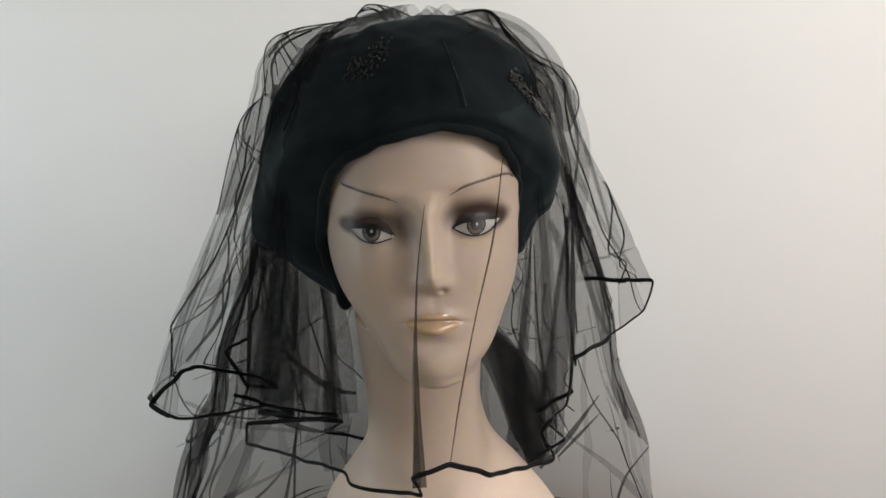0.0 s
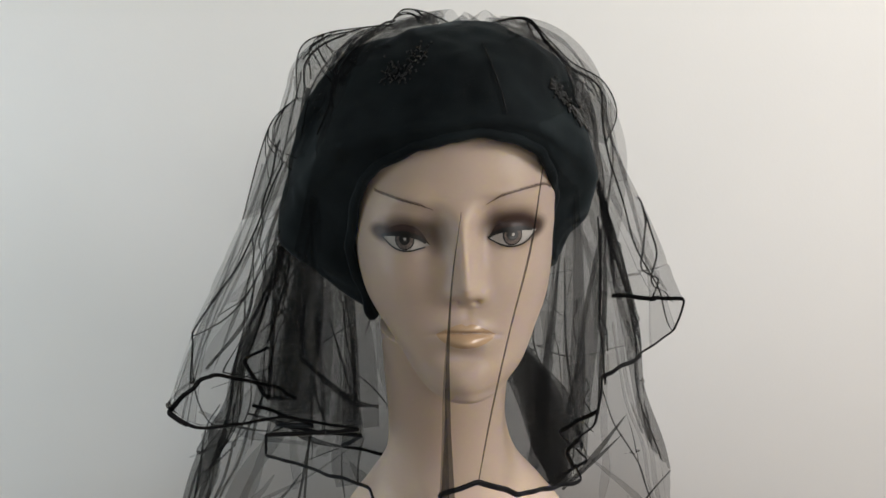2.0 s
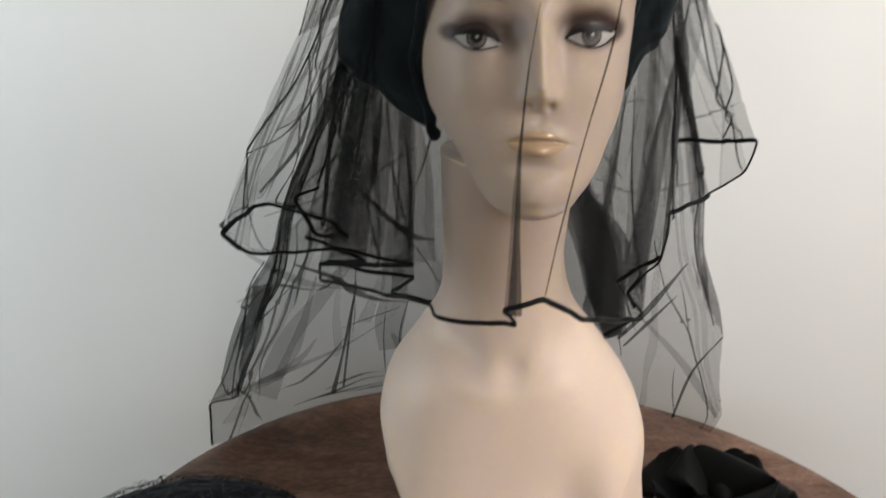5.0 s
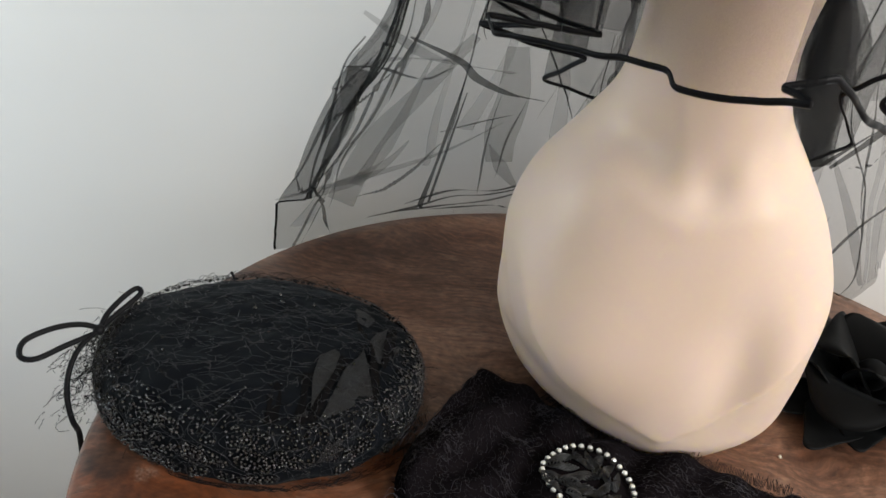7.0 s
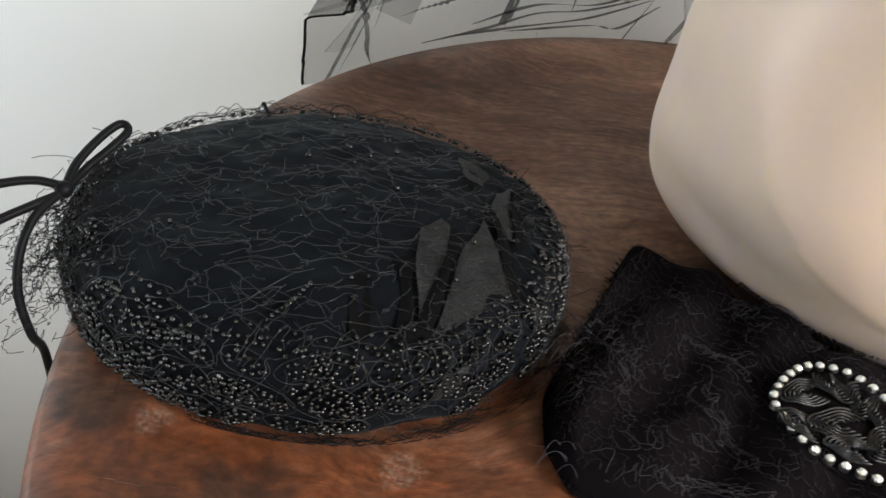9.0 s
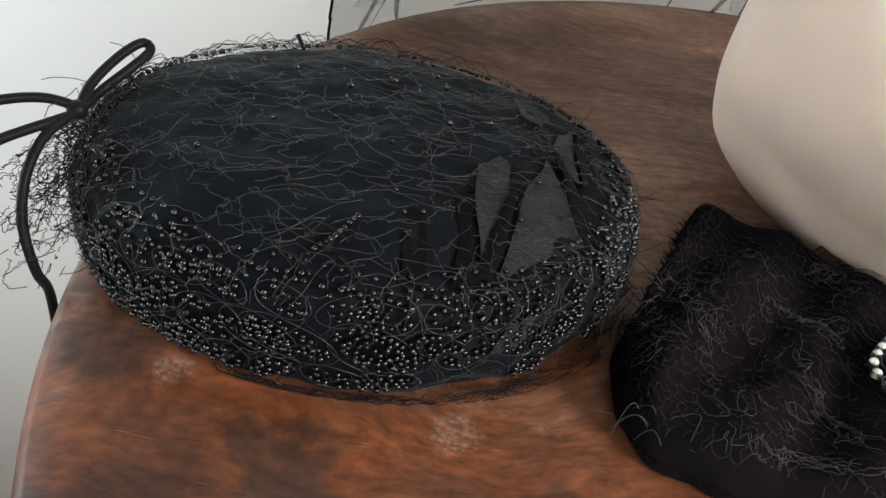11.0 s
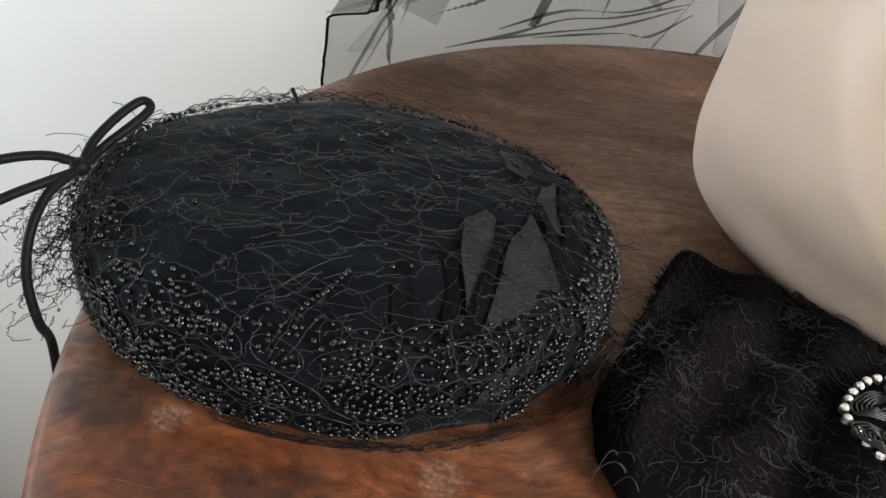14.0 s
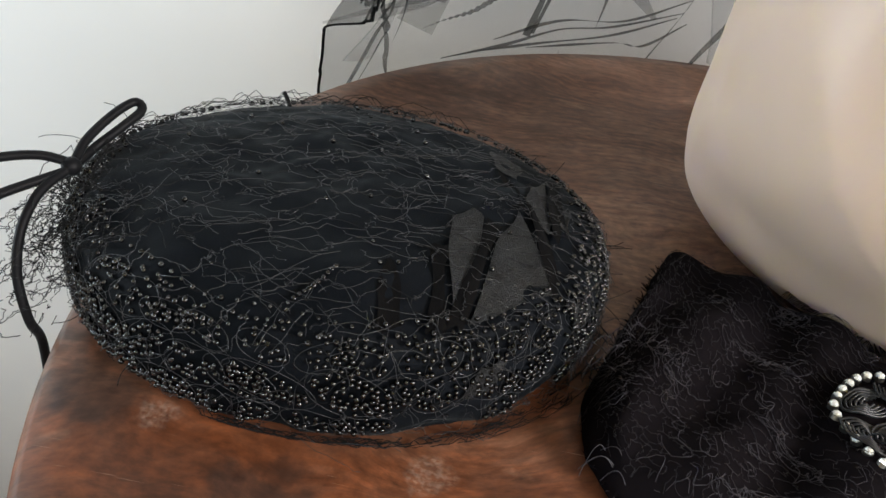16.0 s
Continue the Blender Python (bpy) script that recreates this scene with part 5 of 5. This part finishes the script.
    ties = ([(-0.372, 0.524, 0.800), (-0.3715, 0.536, 0.806), (-0.3665, 0.551, 0.812), (-0.361, 0.560, 0.815), (-0.357, 0.558, 0.813), (-0.361, 0.548, 0.809), (-0.368, 0.538, 0.803), (-0.372, 0.526, 0.799)],
            [(-0.372, 0.524, 0.801), (-0.384, 0.520, 0.804), (-0.398, 0.510, 0.804), (-0.410, 0.495, 0.801), (-0.406, 0.482, 0.798), (-0.396, 0.484, 0.797), (-0.385, 0.502, 0.798), (-0.373, 0.520, 0.799)],
            [(-0.372, 0.522, 0.800), (-0.377, 0.506, 0.796), (-0.378, 0.492, 0.786), (-0.376, 0.483, 0.771), (-0.371, 0.479, 0.754), (-0.371, 0.486, 0.738), (-0.372, 0.490, 0.712)])
    for line in ties:
        tube("cord", spline([np.array(p) - at for p in line], 60), 0.0020, SATIN, ob, "round black cord tie", sides=10)
    tube("wire_end", spline([np.array(p) - at for p in ((-0.306, 0.618, 0.797), (-0.309, 0.622, 0.800), (-0.312, 0.625, 0.803))], 10), 0.0011, SATIN, ob, sides=6)
    bm = bmesh.new()
    bmesh.ops.create_icosphere(bm, subdivisions=2, radius=0.0042, matrix=Matrix.Translation(Vector((-0.372, 0.523, 0.800)) - Vector(at)))
    part("knot", bm, SATIN, ob)


HAT_CLOTH = black_cloth("black_hat_cloth", (0.0022, 0.0032, 0.0050), 0.7, 0.07, 1400.0)
GREY_SATIN, _t, _p = shader("dark_grey_satin", (0.016, 0.018, 0.020), 0.45, specular=0.35)
_mix = _t.nodes.new("ShaderNodeMix")
_mix.data_type, _mix.blend_type = "RGBA", "MULTIPLY"
_mix.inputs["Factor"].default_value = 1.0
_t.links.new(ramp(_t, noise_tex(_t, 1500.0, 3.0), [(0.42, (0.0016, 0.0020, 0.0024)), (0.62, (0.0115, 0.0134, 0.0160))]), _mix.inputs[6])
_t.links.new(ramp(_t, noise_tex(_t, 75.0, 5.0), [(0.36, (0.22, 0.22, 0.22)), (0.64, (1.15, 1.15, 1.15))]), _mix.inputs[7])
_t.links.new(_mix.outputs[2], _p.inputs["Base Color"])
bump(_t, _p, noise_tex(_t, 1500.0, 2.0), 1.0, 0.0012)
HAT_SASH = black_cloth("black_sash_cloth", (0.0022, 0.0020, 0.0022), 0.85, 0.02, 1400.0)
THREAD, _t, _p = shader("grey_black_thread", (0.022, 0.023, 0.026), 0.35, specular=0.6)
THREAD_DARK, _t, _p = shader("black_thread", (0.006, 0.006, 0.0065), 0.6, specular=0.15)
small_hat()


# ---- the lace headpiece with its brooch ----
LACE_FAR = [(-0.145, 0.508), (-0.121, 0.565), (-0.104, 0.616), (-0.070, 0.606), (-0.034, 0.581), (-0.016, 0.559), (0.036, 0.556), (0.089, 0.542), (0.139, 0.532), (0.154, 0.514)]
LACE_NEAR = [(-0.148, 0.490), (-0.146, 0.470), (-0.138, 0.452), (-0.110, 0.442), (-0.065, 0.436), (-0.020, 0.430), (0.030, 0.432), (0.080, 0.440), (0.125, 0.465), (0.152, 0.500)]


def lace_point(u, w):
    """A place on the lace: u along it, w from the near edge to the far one."""
    far, near = LACE_EDGES
    at = np.linspace(0, 1, len(far))
    f = np.stack([np.interp(u, at, far[:, c]) for c in range(2)], -1)
    n = np.stack([np.interp(u, at, near[:, c]) for c in range(2)], -1)
    p = n + (f - n) * np.asarray(w)[..., None]
    rise = np.maximum(1 - np.abs(2 * w - 1) ** 16, 0) * np.maximum(1 - np.abs(2 * u - 1) ** 12, 0)
    fold = 0.0045 * np.sin(p[..., 0] * 70 + 4 * w) * np.sin(p[..., 1] * 45 + 2) + 0.003 * np.sin(p[..., 0] * 130 - p[..., 1] * 90)
    z = 0.0012 + rise * (0.0205 + fold * smooth(0.0, 0.5, np.asarray(rise)))
    return np.concatenate([p, z[..., None]], -1)


def edge_line(points):
    p, _ = polyline([(*q, 0) for q in points], 200, 2)
    return p[:, :2]


LACE_EDGES = (edge_line(LACE_FAR), edge_line(LACE_NEAR))
STONES = [(-0.051, 0.502), (-0.049, 0.489), (-0.040, 0.474), (-0.022, 0.466), (-0.005, 0.464), (0.008, 0.475), (0.009, 0.498), (-0.004, 0.521), (-0.020, 0.527), (-0.036, 0.522)]


def lace_headpiece():
    ob = thing("lace_headpiece", "folded black lace headpiece with eyelash fringe and rhinestones", "headpiece", (0, 0, TOP))
    rnd = random.Random(12)
    u, w = np.meshgrid(np.linspace(0, 1, 190), np.linspace(0, 1, 90))
    g = wobble(lace_point(u, w), 70.0, 0.0022, 2.0)
    g[..., 2] = np.maximum(g[..., 2], 0.0008)
    grid_mesh("lace_body", g, LACE, ob, "black lace cloth with soft folds")
    def height(x, y):
        """The top of the lace over places of its plan."""
        f = g[::2, ::2].reshape(-1, 3)
        return np.array([f[np.argmin((f[:, 0] - a) ** 2 + (f[:, 1] - b) ** 2), 2] for a, b in zip(x, y)])
    # cells and scallops of the lace in heavier yarn
    paths = []
    ground = []
    for a, b in honeycomb(0.150, 0.058, 0.0031, 0.33, rnd):
        if rnd.random() < 0.22:
            continue
        k = np.linspace(0, 1, 6)
        bow = rnd.choice((-1, 1)) * rnd.uniform(0.15, 0.45) * np.sin(np.pi * k)
        a, b = np.array(a), np.array(b)
        way = a + (b - a) * k[:, None] + bow[:, None] * np.array([a[1] - b[1], b[0] - a[0]])
        u, w = 0.5 + way[:, 0] / 0.31, 0.5 + way[:, 1] / 0.124
        p = lace_point(np.clip(u, 0.01, 0.99), np.clip(w, 0.02, 0.98))
        p[:, 2] += 0.0010 + 0.0005 * rnd.random()
        p[:, :2] += np.array([[rnd.gauss(0, 0.0003), rnd.gauss(0, 0.0003)] for _ in k])
        ground.append(p)
    thread_mesh("lace_ground", ground, 0.00010, YARN_GROUND, ob, "fine black lace ground")
    for n in range(150):
        c = lace_point(np.array(rnd.uniform(0.03, 0.97)), np.array(rnd.uniform(0.06, 0.94)))
        a, b, t0 = rnd.uniform(0.003, 0.0075), rnd.uniform(0.002, 0.0040), rnd.uniform(0, 3.1)
        k = np.linspace(0, 2 * math.pi * rnd.uniform(0.4, 0.9), 16)
        x = c[0] + a * np.cos(k) * math.cos(t0) - b * np.sin(k) * math.sin(t0) + np.array([rnd.gauss(0, 0.0003) for _ in k])
        y = c[1] + a * np.cos(k) * math.sin(t0) + b * np.sin(k) * math.cos(t0) + np.array([rnd.gauss(0, 0.0003) for _ in k])
        paths.append(np.stack([x, y, height(x, y) + 0.0016 + 0.0005 * np.sin(k * 3)], 1))
    for line in ([(-0.132, 0.545), (-0.12, 0.500), (-0.128, 0.460)], [(-0.085, 0.530), (-0.080, 0.500), (-0.062, 0.465), (-0.045, 0.445)], [(-0.085, 0.532), (-0.068, 0.526), (-0.058, 0.505)],
                 [(-0.135, 0.470), (-0.115, 0.452), (-0.080, 0.452), (-0.040, 0.444)], [(-0.06, 0.575), (-0.045, 0.566), (-0.034, 0.560)], [(0.035, 0.535), (0.060, 0.510), (0.090, 0.490)], [(0.060, 0.530), (0.090, 0.515), (0.120, 0.500)]):
        p = spline(line, 120)
        for m in range(7):
            k = np.arange(120)
            swing, beat, off = rnd.uniform(0.0012, 0.0034), rnd.uniform(0.16, 0.55), rnd.gauss(0, 0.0022)
            first = rnd.randrange(0, 60)
            k = k[first:first + rnd.randrange(30, 60)]
            x = p[k, 0] + swing * np.sin(k * beat + m * 1.7) + off
            y = p[k, 1] + swing * np.cos(k * beat * 0.8 + m * 2.1) + off * 0.5
            z = height(x, y) + 0.0018 + 0.0006 * np.sin(k * 0.3 + m)
            paths.append(np.stack([x, y, z], 1))
    thread_mesh("lace_yarn", paths, 0.00013, YARN, ob, "curling violet-grey lace yarn")
    # eyelash fringe along the edges
    paths = []
    for n in range(420):
        u0 = rnd.uniform(0.02, 0.98)
        far = n % 3 > 0
        e = LACE_EDGES[0 if far else 1]
        k = int(u0 * 198)
        d = e[k + 1] - e[k]
        d = d / max(np.linalg.norm(d), 1e-9)
        out = np.array([-d[1], d[0]]) * (1 if far else -1)
        if u0 < 0.08:
            out = np.array([-1.0, 0.0])
        out = out + d * rnd.gauss(0.15, 0.25)
        long_ = rnd.uniform(0.004, 0.0095) if u0 > 0.3 else rnd.uniform(0.001, 0.0040)
        t = np.linspace(0, 1, 6)[:, None]
        xy = e[k] - out * 0.001 + out * t * long_ + np.array([rnd.gauss(0, 0.001), rnd.gauss(0, 0.001)]) * t ** 2
        paths.append(np.concatenate([xy, 0.004 + 0.004 * t * rnd.random()], 1))
    lashes = []
    for n in range(15):          # longer pale lashes at the end beside the round hat
        at = rnd.random()
        c = np.array([-0.146 + 0.014 * smooth(0.505, 0.545, 0.440 + 0.1 * at), 0.440 + 0.1 * at])
        t = np.linspace(0, 1, 10)
        long_, hook, turn = rnd.uniform(0.004, 0.014), rnd.gauss(0, 0.006), rnd.gauss(0, 0.5)
        lashes.append(np.stack([c[0] + rnd.uniform(0.001, 0.010) - long_ * t * math.cos(turn), c[1] + long_ * t * math.sin(turn) + hook * t ** 2, 0.021 + 0.004 * np.sin(t * 3) - 0.007 * t ** 2], 1))
    thread_mesh("eyelash", lashes, 0.00016, YARN, ob, "curved pale grey eyelash threads")
    for n in range(95):          # a comb of lashes along the far edge
        k = 88 + n
        e = LACE_EDGES[0]
        d = (e[k + 1] - e[k]) / max(np.linalg.norm(e[k + 1] - e[k]), 1e-9)
        out = np.array([-d[1], d[0]]) + d * rnd.gauss(0.1, 0.12)
        t = np.linspace(0, 1, 6)[:, None]
        for m in range(2):
            xy = e[k] + d * (m - 0.5) * 0.0009 - out * 0.008 + out * t * rnd.uniform(0.010, 0.0145)
            paths.append(np.concatenate([xy, 0.0205 + 0.003 * rnd.random() * t - 0.002 * t ** 2], 1))
    thread_mesh("eyelash_fringe", paths, 0.00028, YARN_DARK, ob, "short black eyelash fringe")
    # brooch: a padded oval, cord embroidery and a ring of stones
    c = np.mean(STONES, axis=0)
    edge = spline([(*p, 0) for p in STONES], 64, closed=True)
    rows = []
    for k in np.linspace(1.03, 0.0, 16):
        z = 0.0245 + 0.0045 * (1 - k ** 3)
        rows.append(np.concatenate([c + (edge[:, :2] - c) * k, np.full((64, 1), z if k < 1.02 else 0.016)], 1))
    brooch = grid_mesh("brooch", np.array(rows), LACE, ob, "oval black embroidered brooch", wrap=True)
    paths = []
    for m, (dx, dy, size, turn) in enumerate(((-0.016, 0.012, 0.013, 0.4), (-0.004, -0.004, 0.016, 0.2), (0.010, 0.014, 0.012, 1.2), (-0.021, -0.008, 0.012, -0.5), (0.012, -0.012, 0.012, 0.9), (-0.002, 0.018, 0.010, 2.2), (0.016, 0.002, 0.010, 1.7), (-0.004, -0.018, 0.011, -0.2))):
        for r in np.linspace(0.25, 1.0, 5):
            t = np.linspace(0.3, 5.4, 40)
            x, y = r * size * np.cos(t), 0.55 * r * size * np.sin(t) * (1 + 0.3 * np.cos(t))
            px, py = c[0] + dx + x * math.cos(turn) - y * math.sin(turn), c[1] + dy + x * math.sin(turn) + y * math.cos(turn)
            paths.append(np.stack([px, py, np.full(40, 0.0296) + 0.0002 * m + 0.0006 * np.sin(t * 5 + m)], 1))
    thread_mesh("embroidery", paths, 0.00065, BROOCH, brooch, "looped black satin cord embroidery")
    bm = bmesh.new()
    lathe(bm, [(0, 0.0014), (0.0009, 0.0014), (0.0018, 0.0006), (0.0019, 0.0), (0.0012, -0.0012), (0, -0.0018)], 8)
    mesh = bpy.data.meshes.new("stone")
    bm.to_mesh(mesh)
    bm.free()
    mesh.materials.append(GLASS)
    bm = bmesh.new()
    lathe(bm, [(0.0017, 0.0004), (0.0021, 0.0004), (0.0021, -0.0016), (0, -0.0022)], 12)
    cup = bpy.data.meshes.new("setting")
    bm.to_mesh(cup)
    bm.free()
    cup.materials.append(SILVER)
    for n, p in enumerate(spline([(*q, 0) for q in STONES], 31, closed=True)):
        tilt = pose(p[0], p[1], 0.0282, rnd.gauss(-6, 9), rnd.gauss(0, 9), rnd.uniform(0, 90))
        base = new("setting", cup)
        base.parent, base.matrix_basis = brooch, tilt
        stone = new("rhinestone", mesh)
        stone.parent, stone.matrix_basis = brooch, tilt @ pose(0, 0, 0.0006)


LACE = black_cloth("black_lace", (0.0062, 0.0050, 0.0060), 0.9, 0.0, 420.0)
LACE.node_tree.nodes["Principled BSDF"].inputs["Specular IOR Level"].default_value = 0.02
YARN, _t, _p = shader("violet_grey_yarn", (0.031, 0.028, 0.035), 0.6, specular=0.4)
YARN_GROUND, _t, _p = shader("lace_ground_yarn", (0.011, 0.0097, 0.0125), 0.6, specular=0.3)
BROOCH = black_cloth("black_brooch_cord", (0.010, 0.010, 0.011), 0.38, 0.1)
BROOCH.node_tree.nodes["Principled BSDF"].inputs["Specular IOR Level"].default_value = 0.5
YARN_DARK, _t, _p = shader("black_yarn", (0.008, 0.006, 0.007), 0.8, specular=0.1)
SILVER, _t, _p = shader("silver_setting", (0.40, 0.39, 0.36), 0.3, 1.0)
GLASS, _t, _p = shader("rhinestone_glass", (0.88, 0.90, 0.86), 0.05, 0.35, 0.9)
lace_headpiece()


# ---- the black satin flower ----
def petal(length, width, cup, curl, n=22):
    """A rounded petal that grows along +x, cupped and curled back at its lip."""
    t, s = np.meshgrid(np.linspace(0, 1, n), np.linspace(-1, 1, n), indexing="ij")
    half = width * np.sin(np.pi * np.clip(0.10 + 0.78 * t, 0, 1)) ** 0.55
    x = length * t * (1 - 0.30 * s ** 2 * t)
    y = half * s
    z = cup * np.sin(t * 1.9) + 0.35 * cup * s ** 2 * t - curl * np.clip(t - 0.7, 0, 1) ** 2 * 9
    return np.stack([x, y, z], -1)


def flower():
    ob = thing("fabric_flower", "large black satin flower with curled petals", "flower", (0.232, 0.693, TOP))
    plan = [(0.088, 0.056, 0.036, 0.022, k * 72 + 20, 0.004, 0) for k in range(5)] + [(0.058, 0.046, 0.028, 0.012, k * 120 + 50, 0.022, 6) for k in range(3)]
    for n, (length, width, cup, curl, turn, lift, tilt) in enumerate(plan):
        g = petal(length, width, cup, curl)
        g = wobble(g, 22.0, 0.004, n * 3.1)
        m = pose(0, 0, lift, 0, -tilt, turn)
        r = np.array(m.to_3x3())
        g = g @ r.T + np.array(m.translation)
        g[..., 2] = np.maximum(g[..., 2], 0.001)
        p = grid_mesh("petal", g, PETAL, ob)
        s = p.modifiers.new("thickness", "SOLIDIFY")
        s.thickness = 0.0012
    for turn, long_ in ((205, 0.105), (232, 0.115), (250, 0.09)):
        g = petal(long_, 0.026, 0.006, 0.002)
        r = np.array(pose(0, 0, 0, 0, 0, turn).to_3x3())
        g = wobble(g @ r.T + np.array([0, 0, 0.004]), 40.0, 0.002, turn)
        g[..., 2] = np.maximum(g[..., 2], 0.0012)
        p = grid_mesh("leaf", g, PETAL, ob, "flat black satin leaf")
        s = p.modifiers.new("thickness", "SOLIDIFY")
        s.thickness = 0.0010
    bm = bmesh.new()
    bmesh.ops.create_icosphere(bm, subdivisions=3, radius=0.014, matrix=Matrix.Translation((0, 0, 0.030)))
    part("centre", bm, PETAL, ob)


PETAL = black_cloth("black_petal_satin", (0.0028, 0.0030, 0.0032), 0.6, 0.03, 500.0)
flower()


# ---- small things on the table ----
def yellow_disc():
    ob = thing("tape_measure", "round yellow plastic tape measure lying on the table", "tape measure", (-0.182, 0.371, TOP))
    bm = bmesh.new()
    lathe(bm, [(0, 0.014), (0.030, 0.014), (0.034, 0.0135), (0.037, 0.012), (0.038, 0.009), (0.038, 0.004), (0.036, 0.001), (0.034, 0), (0, 0)], 48)
    part("case", bm, YELLOW, ob)
    bm = bmesh.new()
    lathe(bm, [(0, 0.0152), (0.010, 0.0152), (0.012, 0.0146), (0.012, 0.0138), (0, 0.0138)], 32)
    part("button", bm, YELLOW, ob)


YELLOW = plain("yellow_plastic", (0.72, 0.62, 0.03), 0.35, 90.0, 0.06)
yellow_disc()


def crumb():
    bm = bmesh.new()
    bmesh.ops.create_icosphere(bm, subdivisions=2, radius=0.0014)
    for v in bm.verts:
        v.co *= 1 + 0.3 * noise.noise(v.co * 900)
    ob = part("crumb", bm, CRUMB)
    ob.location = (0.140, 0.594, TOP + 0.0012)
    tagged(ob, "tiny pale crumb lying on the table top", "crumb")


CRUMB = plain("pale_crumb", (0.6, 0.55, 0.45), 0.7, 300.0, 0.1)
crumb()
